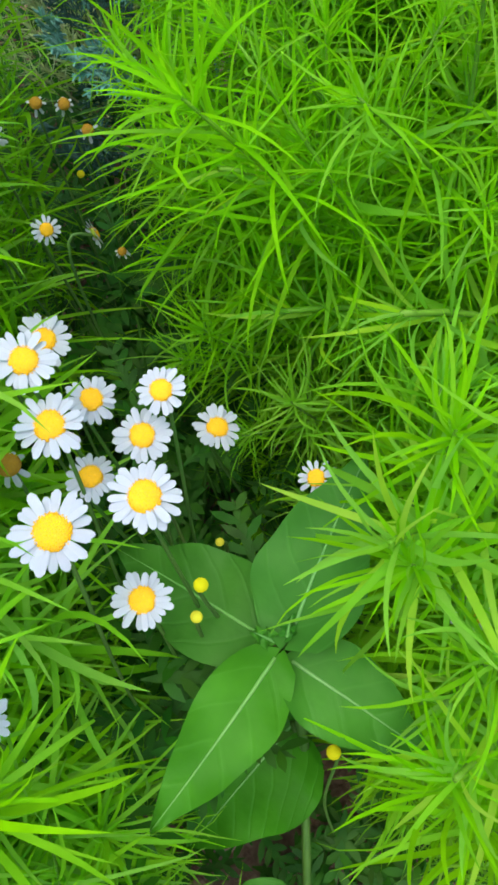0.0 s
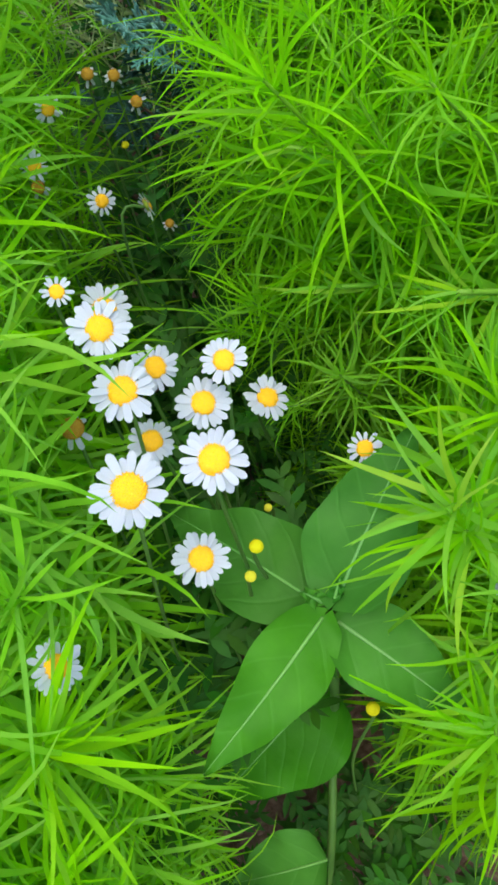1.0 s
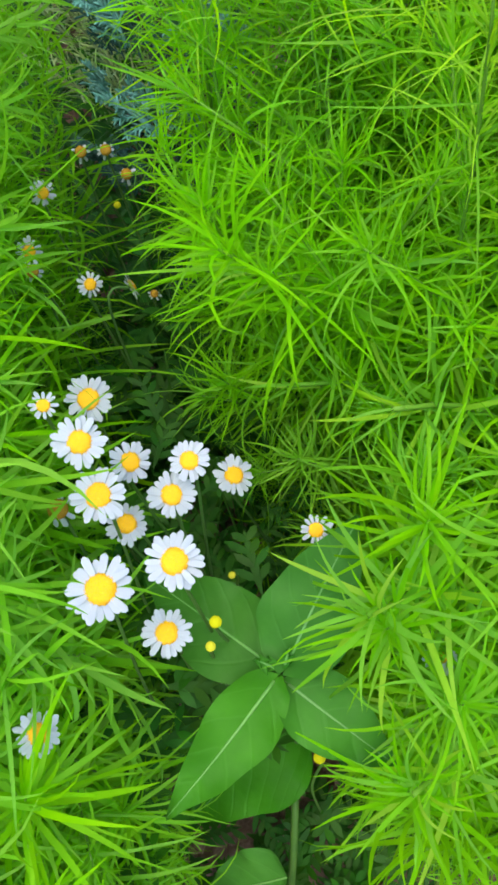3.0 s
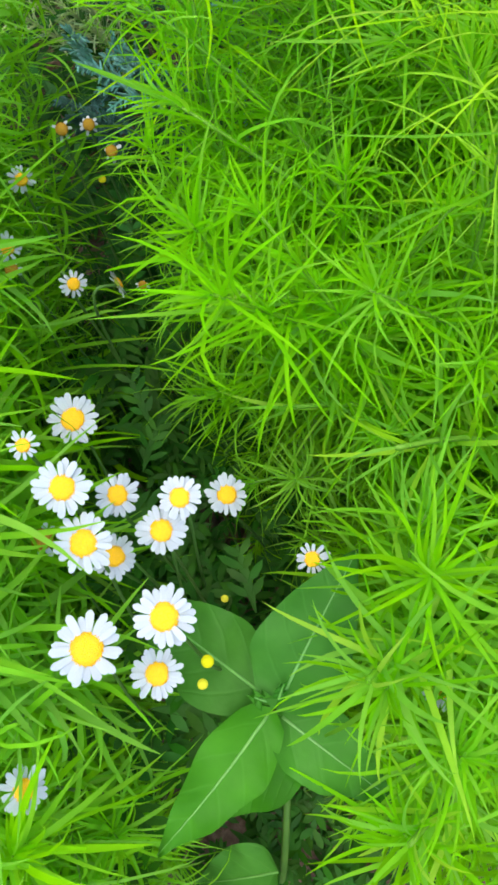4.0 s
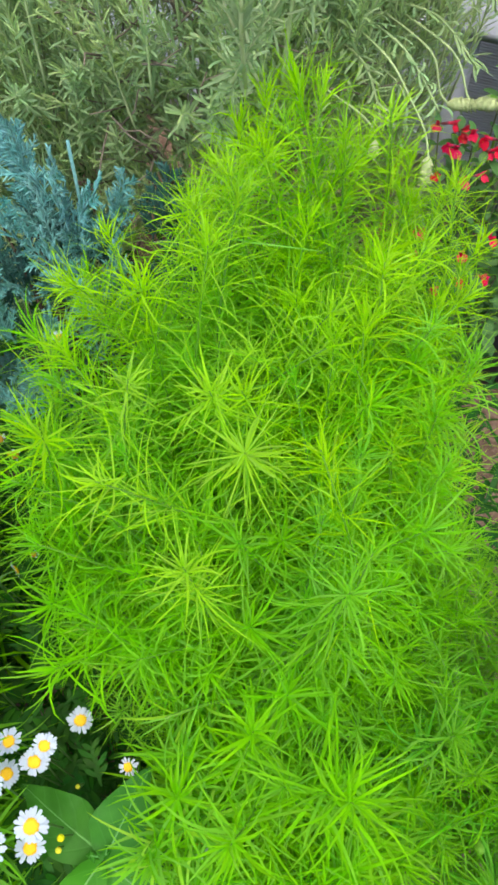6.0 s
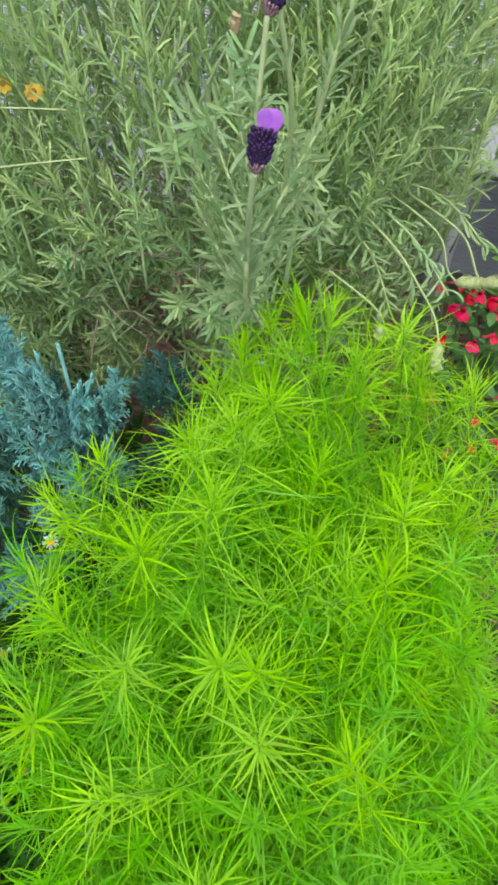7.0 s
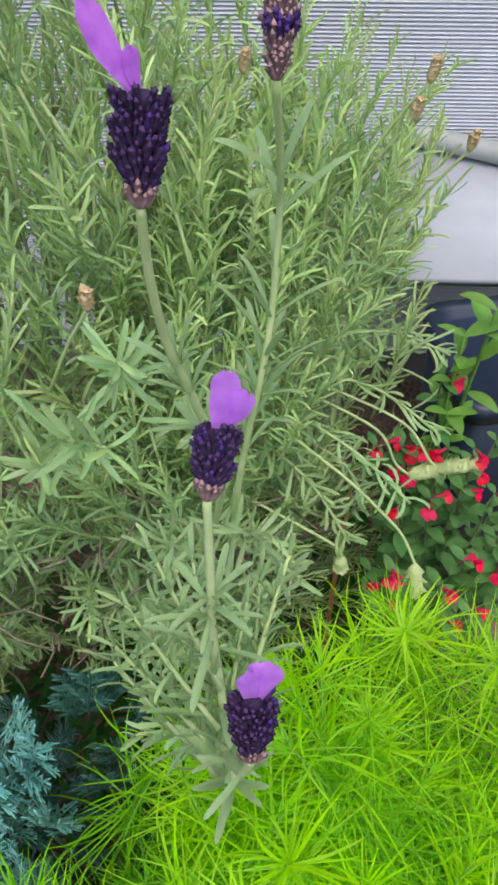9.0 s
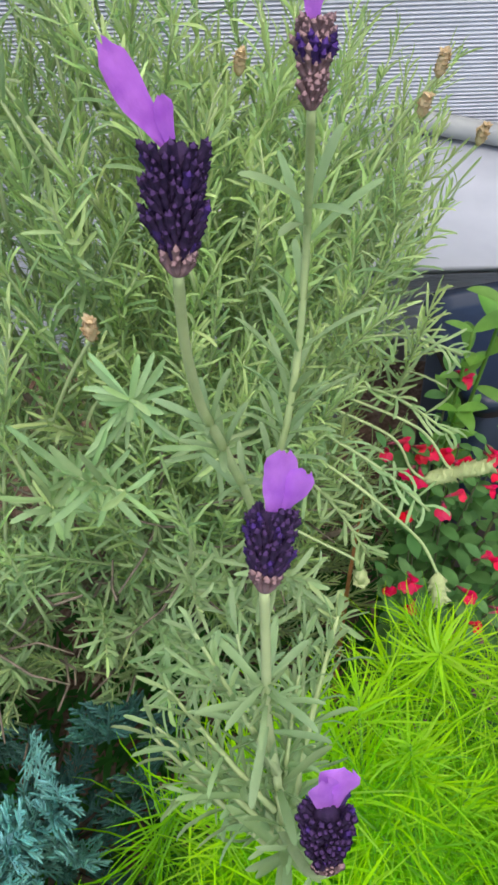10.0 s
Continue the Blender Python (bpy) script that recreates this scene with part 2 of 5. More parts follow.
def part(name, bld, mats, parent=None, label="", m=None):
    if not isinstance(mats, (list, tuple)):
        mats = [mats]
    return put(name, bld.mesh(name, mats), parent, m, label)


def thing(name, x, y, z, label, category, group="", kind="", rz=0):
    ob = new(name)
    ob.empty_display_size = 0.02
    ob.matrix_basis = pose(x, y, z, 0, 0, rz)
    return tagged(ob, label, category, group, kind)


def square(d, hint=(0, 0, 1)):
    """Two vectors square to d: side, and the one nearest to hint."""
    d = Vector(d).normalized()
    side = d.cross(Vector(hint))
    if side.length < 1e-4:
        side = d.cross(Vector((1, 0.2, 0)))
    side.normalize()
    return side, side.cross(d).normalized()


def aim(place, d, hint=(0, 0, 1), spin=0.0, scale=1.0):
    """A pose whose z runs along d."""
    d = Vector(d).normalized()
    side, up = square(d, hint)
    rot = Matrix((side, d.cross(side), d)).transposed().to_4x4()
    return Matrix.Translation(place) @ rot @ Matrix.Rotation(spin, 4, "Z") @ Matrix.Diagonal((scale, scale, scale, 1))


def tube(b, pts, radii, sides=5, slot=0, cap=True):
    pts = [Vector(p) for p in pts]
    verts, faces = [], []
    side = None
    for i, p in enumerate(pts):
        d = (pts[min(i + 1, len(pts) - 1)] - pts[max(i - 1, 0)]).normalized()
        if side is None:
            side, _ = square(d, (0.3, 0.2, 1))
        side = (side - d * side.dot(d)).normalized()
        up = d.cross(side)
        r = radii[i] if isinstance(radii, (list, tuple)) else radii
        for k in range(sides):
            a = 2 * math.pi * k / sides
            verts.append(p + (side * math.cos(a) + up * math.sin(a)) * r)
    for i in range(len(pts) - 1):
        for k in range(sides):
            a, c = i * sides + k, i * sides + (k + 1) % sides
            faces.append((a, c, c + sides, a + sides))
    if cap:
        faces.append(tuple(range(sides))[::-1])
        faces.append(tuple((len(pts) - 1) * sides + k for k in range(sides)))
    b.add(verts, faces, slot)


def smooth_line(pts, steps=4):
    """Catmull-Rom through the points."""
    pts = [Vector(p) for p in pts]
    out = []
    for i in range(len(pts) - 1):
        p0, p1, p2, p3 = pts[max(i - 1, 0)], pts[i], pts[i + 1], pts[min(i + 2, len(pts) - 1)]
        for k in range(steps):
            t = k / steps
            out.append(0.5 * (2 * p1 + (p2 - p0) * t + (2 * p0 - 5 * p1 + 4 * p2 - p3) * t * t + (3 * p1 - p0 - 3 * p2 + p3) * t ** 3))
    out.append(pts[-1])
    return out


def blade(b, p, d, n, length, width, bend=0.3, fold=0.25, segs=5, slot=0, shape="linear", wave=0.0, thick=0.0, sway=0.0):
    """A leaf from p along d with its upper side towards n. It bends away from n by bend radians in all, and sideways by sway."""
    p, d = Vector(p), Vector(d).normalized()
    side = d.cross(Vector(n))
    if side.length < 1e-4:
        side, _ = square(d)
    side.normalize()
    verts, faces = [], []
    reach = 1.8 if shape == "strap" else 1.0
    for i in range(segs + 1):
        s = 1 - (1 - i / segs) ** reach
        step = length * (1 - (1 - min(1, (i + 1) / segs)) ** reach - s)
        if shape == "linear":
            w = width * (0.55 + 0.45 * math.sin(min(1, s / 0.3) * math.pi / 2)) * (1 - s ** 3.0)
        elif shape == "oval":
            w = width * (math.sin(math.pi * min(1, s * 0.97 + 0.03)) ** 0.75)
        else:
            w = width * (0.5 + 0.5 * math.sin(min(1, s / 0.6) * math.pi / 2)) * (1 - max(0, s - 0.72) ** 2 * 8)
        up = side.cross(d).normalized()
        if i == segs:
            verts.append(p.copy())
        else:
            h = w * 0.5
            lift = up * (h * fold)
            verts += [p - side * h + lift, p - up * (thick * 0.5), p + side * h + lift]
        q = Matrix.Rotation(-bend * (0.3 + 1.4 * s) / segs + wave * math.sin(s * 9), 3, side)
        d = (q @ d).normalized()
        if sway:
            turn = Matrix.Rotation(sway / segs, 3, up)
            d, side = (turn @ d).normalized(), (turn @ side).normalized()
        p = p + d * step
    for i in range(segs - 1):
        a = i * 3
        faces += [(a, a + 1, a + 4, a + 3), (a + 1, a + 2, a + 5, a + 4)]
    a = (segs - 1) * 3
    faces += [(a, a + 1, a + 3), (a + 1, a + 2, a + 3)]
    b.add(verts, faces, slot)


GOLD = math.radians(137.5)

# ---- ground ----
GROUND = -0.20


def make_ground():
    b = Build()
    xs = [-400, -60, -8, -2.2] + [-1.2 + 0.04 * i for i in range(71)] + [3, 9, 60, 400]
    ys = [-400, -60, -8, -1.8] + [-0.8 + 0.04 * i for i in range(76)] + [3.2, 9, 60, 400]
    verts = []
    for y in ys:
        for x in xs:
            z = GROUND + 0.018 * noise.noise((x * 5, y * 5, 0)) + 0.008 * noise.noise((x * 17, y * 17, 3))
            verts.append((x, y, z))
    w = len(xs)
    b.add(verts, [(j * w + i, j * w + i + 1, (j + 1) * w + i + 1, (j + 1) * w + i) for j in range(len(ys) - 1) for i in range(w - 1)])
    return part("ground", b, M_SOIL)


tagged(make_ground(), "bare reddish-brown garden soil with crumbs and chips", "soil", kind="structure")


def pebble_mesh(seed):
    r = random.Random(seed)
    bm = bmesh.new()
    bmesh.ops.create_icosphere(bm, subdivisions=1, radius=1)
    for v in bm.verts:
        v.co *= 0.8 + 0.4 * r.random()
        v.co.z *= 0.6
    me = bpy.data.meshes.new("stone")
    bm.to_mesh(me)
    bm.free()
    me.materials.append(M_STONE)
    return me


stones = [pebble_mesh(s) for s in range(5)]
for i in range(210):
    x, y = rng.uniform(-0.32, 0.22), rng.uniform(-0.22, 0.12)
    ob = tagged(put("stone", stones[i % 5]), "small reddish stone chip lying on the soil", "stone", "stone chips on the soil")
    s = rng.choice((0.004, 0.005, 0.006, 0.008, 0.011, 0.016)) * rng.uniform(0.8, 1.2)
    z = GROUND + 0.018 * noise.noise((x * 5, y * 5, 0)) + 0.008 * noise.noise((x * 17, y * 17, 3))
    ob.matrix_basis = pose(x, y, z + s * 0.2, 0, 0, rng.uniform(0, 360)) @ Matrix.Diagonal((s * rng.uniform(0.8, 1.6), s, s, 1))

# ---- summer cypress bushes ----


def cypress_leaf(b, r, p, axis, ang, s, big, slot, fat=1.0):
    """One leaf of a shoot; s runs from 0 low on the shoot to 1 near its tip."""
    side, up = square(axis, (0.2, 0.1, 1))
    out = side * math.cos(ang) + up * math.sin(ang)
    tilt = math.radians(84 - 40 * s ** 1.6 + r.gauss(0, 20))
    d = axis * math.cos(tilt) + out * math.sin(tilt)
    n = axis * math.sin(tilt) - out * math.cos(tilt)
    n = (n + out.cross(axis) * r.gauss(0, 0.4)).normalized()
    length = big * (0.097 - 0.042 * s) * r.uniform(0.6, 1.15)
    width = fat * big * (0.0036 - 0.0016 * s) * r.uniform(0.6, 1.15)
    blade(b, p, d, n, length, width, r.gauss(0.7, 0.8), 0.14, 6 if fat > 0.8 else 5, slot, "linear", r.uniform(-0.14, 0.14), 0.0, r.gauss(0, 0.55))
    if s < 0.85 and r.random() < 0.28:
        # small tuft where the leaf joins
        for k in range(3):
            a = r.uniform(0, 6.28)
            v = (d * 0.9 + axis * 0.7 + (side * math.cos(a) + up * math.sin(a)) * 0.7).normalized()
            blade(b, p, v, n, big * r.uniform(0.012, 0.034), big * r.uniform(0.0009, 0.0016), r.uniform(-0.6, 0.8), 0.3, 2, slot, "linear")


def cypress_shoot(seed, length, leafy_from, count, big, mats, crowd=1.7, fat=1.0, tuft=20):
    """A leafy shoot with its stem; its tip is at the origin and it runs up local z."""
    r = random.Random(seed)
    b = Build()
    bow = Vector((r.uniform(-1, 1), r.uniform(-1, 1), 0)) * 0.05

    def at(u):
        return Vector((0, 0, -length * (1 - u))) + bow * (math.sin(u * math.pi) * length * 2)
    tube(b, [at(i / 8) for i in range(9)], [0.0024 - 0.0017 * i / 8 for i in range(9)], 5, 2)
    ang = r.random() * 6
    for i in range(count):
        k = i / (count - 1)
        u = 0.975 - (0.975 - leafy_from) * (1 - k) ** crowd
        p = at(u)
        axis = (at(min(1, u + 0.02)) - at(u - 0.02)).normalized()
        ang += GOLD + r.uniform(-0.4, 0.4)
        cypress_leaf(b, r, p, axis, ang, k, big, 1 if k > r.uniform(0.4, 0.95) else 0, fat)
    # fine young leaves crowded at the tip
    axis = (at(1) - at(0.97)).normalized()
    side, up = square(axis, (0.2, 0.1, 1))
    for i in range(tuft):
        k = i / tuft
        ang += GOLD
        out = side * math.cos(ang) + up * math.sin(ang)
        tilt = math.radians(62 - 50 * k + r.gauss(0, 14))
        d = axis * math.cos(tilt) + out * math.sin(tilt)
        n = axis * math.sin(tilt) - out * math.cos(tilt)
        blade(b, at(0.955 + 0.045 * k), d, n, big * (0.046 - 0.030 * k) * r.uniform(0.7, 1.2), big * (0.0019 - 0.0006 * k), r.gauss(0.1, 0.8), 0.15, 4, 1, "linear", 0.0, 0.0, r.gauss(0, 0.7))
    return b.mesh("leafy_shoot", mats)


KL_MATS = [M_K_MID, M_K_MID, M_K_STEM]
K_MATS = [M_K_OLD, M_K_YOUNG, M_K_STEM]
KF_MATS = [M_K_OLD, M_K_MID, M_K_STEM]
KR_MATS = [M_K_R_OLD, M_K_OLD, M_K_STEM]
shoots_long = [cypress_shoot(100 + i, 0.46, 0.30, 132, 1.08, K_MATS, (1.05, 1.15, 1.3, 1.6)[i % 4], 0.54) for i in range(10)]
shoots_short = [cypress_shoot(200 + i, 0.26, 0.10, 88, 1.0, KF_MATS, (1.0, 1.1, 1.2, 1.5)[i % 4], 0.84) for i in range(10)]
shoots_left = [cypress_shoot(250 + i, 0.28, 0.10, 66, 1.25, KL_MATS, (1.1, 1.2, 1.4, 1.7)[i % 4], 1.2, 14) for i in range(8)]
shoots_front = [cypress_shoot(270 + i, 0.26, 0.10, 74, 1.1, KF_MATS, (1.1, 1.2, 1.4, 1.7)[i % 4], 1.0, 22) for i in range(8)]
shoots_pale = [cypress_shoot(300 + i, 0.34, 0.25, 84, 0.75, KR_MATS) for i in range(6)]


def leaf_variant(seed, mats):
    r = random.Random(seed)
    b = Build()
    blade(b, (0, 0, 0), (0, 1, 0), (0, 0, 1), r.uniform(0.068, 0.09), r.uniform(0.0034, 0.0046), r.uniform(0.0, 1.4), 0.15, 8, 0, "linear", r.uniform(-0.08, 0.08), 0.0, r.gauss(0, 0.5))
    return b.mesh("leaf", mats)


single_leaves = [leaf_variant(400 + i, [M_K_YOUNG if i % 3 == 0 else M_K_MID]) for i in range(12)]
left_leaves = [leaf_variant(430 + i, [M_K_MID]) for i in range(6)]


def grow_bush(bush, base, tips, meshes_far, meshes_near, r, size=(0.85, 1.15)):
    """Shoots from the base out to the tips."""
    o = bush.matrix_basis.translation
    for tip in tips:
        tip = Vector(tip)
        d = tip - Vector(base)
        dist = d.length
        d = (d.normalized() + Vector((0, 0, 0.35)) + Vector((r.uniform(-1, 1), r.uniform(-1, 1), r.uniform(-0.5, 0.5))) * 0.42).normalized()
        pick = meshes_far if dist > 0.5 else meshes_near
        put("leafy_shoot", r.choice(pick), bush, aim(tip - o, d, (0, 0, 1), r.uniform(0, 6.28), r.uniform(*size)))


def dome_tips(r, centre, axes, count, low=-0.2, skip=None):
    """Points spread over a dome."""
    out = []
    for i in range(count * 4):
        u, a = low + (1 - low) * ((i + 0.5) / (count * 4)), i * GOLD
        h = math.sqrt(max(0, 1 - u * u))
        k = r.uniform(0.86, 1.04)
        p = Vector(centre) + Vector((axes[0] * h * math.cos(a), axes[1] * h * math.sin(a), axes[2] * u)) * k
        if i % 4 == 0 and not (skip and skip(p)):
            out.append(p)
    return out


def trunk(bush, base, r, n=5):
    o = bush.matrix_basis.translation
    for k in range(n):
        b = Build()
        a = 6.28 * k / n + r.random()
        p = Vector(base) - o
        foot = Vector((p.x + 0.01 * math.cos(a), p.y + 0.01 * math.sin(a), 0))
        tube(b, smooth_line([foot, p + Vector((0.03 * math.cos(a), 0.03 * math.sin(a), 0.06)), p + Vector((0.09 * math.cos(a), 0.1 * math.sin(a), 0.24))]), 0.004, 6)
        part("main_stem", b, M_K_STEM, bush)


# large bush behind the daisies
big_bush = thing("summer_cypress_bush", 0.19, 0.43, GROUND, "large feathery lime-green summer cypress bush beside the daisies", "bush", "summer cypress bushes")
BASE = (0.19, 0.43, 0.08)
trunk(big_bush, BASE, rng)
TOPS = [(0.057, 0.255, 0.444), (0.039, 0.342, 0.589), (0.06, 0.427, 0.595), (0.201, 0.359, 0.597), (0.243, 0.304, 0.534), (0.198, 0.522, 0.577),
        (0.279, 0.556, 0.599), (0.10, 0.284, 0.567), (0.22, 0.27, 0.541), (0.106, 0.592, 0.623), (0.125, 0.531, 0.644), (0.23, 0.501, 0.591),
        (0.182, 0.611, 0.651), (0.147, 0.367, 0.581), (0.01, 0.292, 0.458), (-0.007, 0.247, 0.455), (0.068, 0.505, 0.622), (0.25, 0.625, 0.635),
        (0.243, 0.64, 0.66), (0.313, 0.559, 0.60), (0.324, 0.513, 0.55), (0.005, 0.56, 0.53), (-0.02, 0.42, 0.50), (-0.03, 0.35, 0.47), (-0.02, 0.50, 0.50), (-0.045, 0.46, 0.46), (-0.03, 0.57, 0.46), (-0.02, 0.31, 0.43), (-0.05, 0.39, 0.41), (-0.04, 0.54, 0.40), (0.279, 0.70, 0.60), (0.325, 0.70, 0.585), (0.365, 0.68, 0.56),
        (0.206, 0.69, 0.63), (0.29, 0.68, 0.65), (0.362, 0.66, 0.59), (0.395, 0.63, 0.54), (0.375, 0.57, 0.53), (0.375, 0.51, 0.50), (0.39, 0.57, 0.45),
        (0.40, 0.66, 0.47), (0.41, 0.60, 0.38), (0.175, 0.67, 0.68), (0.157, 0.665, 0.65), (0.20, 0.665, 0.69), (0.133, 0.66, 0.61), (0.165, 0.66, 0.62), (0.19, 0.64, 0.67), (0.225, 0.67, 0.68), (0.14, 0.575, 0.675), (0.165, 0.58, 0.69), (0.15, 0.56, 0.665), (0.12, 0.57, 0.65), (-0.05, 0.457, 0.50), (-0.05, 0.40, 0.49), (-0.045, 0.55, 0.50), (-0.03, 0.62, 0.50),
        (0.0, 0.48, 0.57), (-0.01, 0.40, 0.56), (0.0, 0.56, 0.56), (-0.02, 0.52, 0.53), (0.03, 0.62, 0.57), (-0.005, 0.66, 0.47), (0.33, 0.75, 0.52), (0.35, 0.73, 0.50), (0.36, 0.76, 0.47)]
grow_bush(big_bush, BASE, TOPS, shoots_long, shoots_short, rng, (0.9, 1.15))


def off_side(p):
    return p.x < 0.02 and p.y < 0.27 and p.z < 0.42


grow_bush(big_bush, BASE, dome_tips(rng, (0.18, 0.45, 0.16), (0.245, 0.265, 0.42), 168, -0.35, off_side), shoots_long, shoots_short, rng)
grow_bush(big_bush, BASE, dome_tips(rng, (0.18, 0.45, 0.10), (0.15, 0.19, 0.37), 40, 0.0), shoots_long, shoots_short, rng)

grow_bush(big_bush, BASE, dome_tips(rng, (0.235, 0.55, 0.18), (0.19, 0.17, 0.45), 70, 0.0), shoots_long, shoots_long, rng)

# lower bush in front of it
front_bush = thing("summer_cypress_bush", 0.20, 0.17, GROUND, "low spreading lime-green summer cypress with star-like shoots", "bush", "summer cypress bushes")
FBASE = (0.20, 0.18, 0.0)
trunk(front_bush, FBASE, rng)
FTOPS = [(0.062, 0.115, 0.34), (0.085, 0.16, 0.36), (0.075, 0.06, 0.25), (0.09, 0.20, 0.34), (0.128, 0.119, 0.413), (0.221, 0.141, 0.446), (0.10, 0.09, 0.30), (0.17, 0.06, 0.30), (0.25, 0.05, 0.32), (0.15, 0.2, 0.42)]
grow_bush(front_bush, FBASE, FTOPS, shoots_front, shoots_front, rng, (1.0, 1.2))
grow_bush(front_bush, FBASE, dome_tips(rng, (0.20, 0.17, 0.05), (0.14, 0.16, 0.34), 74, -0.45, lambda p: p.x < 0.055), shoots_front, shoots_front, rng)

# paler bush beyond
pale_bush = thing("summer_cypress_bush", 0.42, 0.2, GROUND, "yellow-green summer cypress bush with fine short leaves", "bush", "summer cypress bushes")
PBASE = (0.42, 0.2, 0.0)
trunk(pale_bush, PBASE, rng)
grow_bush(pale_bush, PBASE, dome_tips(rng, (0.41, 0.22, 0.06), (0.17, 0.27, 0.36), 120, -0.35), shoots_pale, shoots_pale, rng)

# bush across the gap
left_bush = thing("summer_cypress_bush", -0.27, 0.22, GROUND, "soft green summer cypress bush leaning over white daisies", "bush", "summer cypress bushes")
LBASE = (-0.27, 0.22, 0.02)
trunk(left_bush, LBASE, rng)
grow_bush(left_bush, LBASE, dome_tips(rng, (-0.26, 0.24, 0.1), (0.15, 0.38, 0.33), 180, -0.45, lambda p: p.x > -0.20 and 0.26 < p.y < 0.60 and p.z < 0.37), shoots_left, shoots_left, rng)

grow_bush(left_bush, LBASE, [(-0.11, 0.05, 0.30), (-0.12, 0.0, 0.24), (-0.115, 0.09, 0.35), (-0.10, 0.03, 0.20), (-0.13, -0.03, 0.20), (-0.13, 0.12, 0.40), (-0.12, 0.06, 0.25), (-0.14, 0.17, 0.41),
                             (-0.10, 0.0, 0.14), (-0.15, 0.02, 0.32), (-0.145, 0.27, 0.40), (-0.09, 0.06, 0.17), (-0.17, 0.30, 0.40), (-0.18, 0.36, 0.40), (-0.18, 0.43, 0.39), (-0.20, 0.50, 0.38), (-0.18, 0.25, 0.43), (-0.2, 0.4, 0.43), (-0.16, 0.21, 0.43),
                             (-0.21, 0.56, 0.34), (-0.22, 0.55, 0.42), (-0.24, 0.62, 0.40), (-0.20, 0.61, 0.36), (-0.26, 0.50, 0.45), (-0.25, 0.58, 0.44), (-0.28, 0.66, 0.40), (-0.19, 0.66, 0.33), (-0.23, 0.68, 0.36), (-0.22, 0.46, 0.34), (-0.095, 0.03, 0.10), (-0.075, 0.0, 0.05), (-0.11, -0.03, 0.12), (-0.09, 0.06, 0.06), (-0.13, -0.05, 0.16), (-0.06, -0.03, 0.0),
                             (-0.12, 0.01, 0.02), (-0.10, 0.10, 0.08), (-0.15, -0.02, 0.08), (-0.21, 0.62, 0.45), (-0.23, 0.70, 0.43), (-0.20, 0.66, 0.40), (-0.26, 0.76, 0.43), (-0.22, 0.74, 0.37)], shoots_left, shoots_left, rng, (0.9, 1.1))

grow_bush(left_bush, LBASE, dome_tips(rng, (-0.21, 0.0, -0.02), (0.135, 0.14, 0.28), 46, -0.1, lambda p: p.x < -0.27), shoots_left, shoots_left, rng, (0.8, 1.05))

# single leaves that hang into the hollow, on short side shoots
near_shoots = [(big_bush, (0.053, 0.115, 0.357), (-0.5, -0.5, 0.8)), (big_bush, (0.075, 0.226, 0.359), (-0.8, -0.3, 0.5)), (big_bush, (0.02, 0.275, 0.32), (-0.9, -0.1, 0.25)),
               (big_bush, (0.0, 0.30, 0.39), (-0.9, -0.1, 0.4)), (left_bush, (-0.13, 0.13, 0.36), (0.8, -0.3, 0.5)), (left_bush, (-0.13, 0.07, 0.30), (0.7, -0.4, 0.3)),
               (left_bush, (-0.16, 0.34, 0.36), (0.9, 0.0, 0.3)), (big_bush, (0.08, 0.09, 0.25), (-0.6, -0.5, 0.5)),
               (front_bush, (0.085, 0.135, 0.335), (-0.5, -0.3, 0.8)), (front_bush, (0.075, 0.055, 0.27), (-0.6, -0.4, 0.7)),
               (left_bush, (-0.135, 0.165, 0.385), (0.9, 0.0, 0.35)), (left_bush, (-0.13, 0.115, 0.345), (0.9, -0.3, 0.15)), (left_bush, (-0.13, 0.05, 0.33), (0.8, -0.5, 0.1)),
               (left_bush, (-0.14, 0.0, 0.29), (0.8, -0.5, 0.1)), (left_bush, (-0.14, 0.22, 0.40), (0.9, 0.1, 0.4)), (left_bush, (-0.17, 0.30, 0.43), (0.95, 0.1, 0.1)),
               (left_bush, (-0.18, 0.38, 0.41), (0.95, -0.1, 0.1)), (left_bush, (-0.20, 0.46, 0.40), (0.95, -0.1, 0.1)),
               (left_bush, (-0.13, 0.31, 0.42), (0.95, 0.1, 0.05)), (left_bush, (-0.145, 0.41, 0.43), (0.95, 0.0, 0.1)), (left_bush, (-0.15, 0.50, 0.43), (0.95, 0.1, 0.1)),
               (left_bush, (-0.17, 0.57, 0.42), (0.95, 0.0, 0.2))]
for bush, tip, d in near_shoots:
    o = bush.matrix_basis.translation
    d = Vector(d).normalized()
    tip = Vector(tip)
    root = tip - d * 0.12 + Vector((0.06 if bush is not left_bush else -0.06, 0, -0.08))
    b = Build()
    tube(b, [p - o for p in smooth_line([root, tip - d * 0.07, tip])], 0.0016, 5)
    part("shoot_stem", b, M_K_STEM, bush)
    side, up = square(d)
    ang = rng.random() * 6
    for k in range(30):
        s = k / 29
        ang += GOLD
        out = side * math.cos(ang) + up * math.sin(ang)
        tilt = math.radians(82 - 60 * s ** 1.5 + rng.uniform(-10, 10))
        v = d * math.cos(tilt) + out * math.sin(tilt)
        n = d * math.sin(tilt) - out * math.cos(tilt)
        sd = v.cross(n).normalized()
        rot = Matrix((sd, v, sd.cross(v))).transposed().to_4x4()
        sc = (1.05 - 0.6 * s ** 2) * rng.uniform(0.8, 1.1) * (1.25 if bush is left_bush else 1.0)
        put("leaf", left_leaves[k % 6] if bush is left_bush else single_leaves[k % 12], bush, Matrix.Translation(tip - d * 0.075 * (1 - s) - o) @ rot @ Matrix.Scale(sc, 4))

# ---- white daisies ----


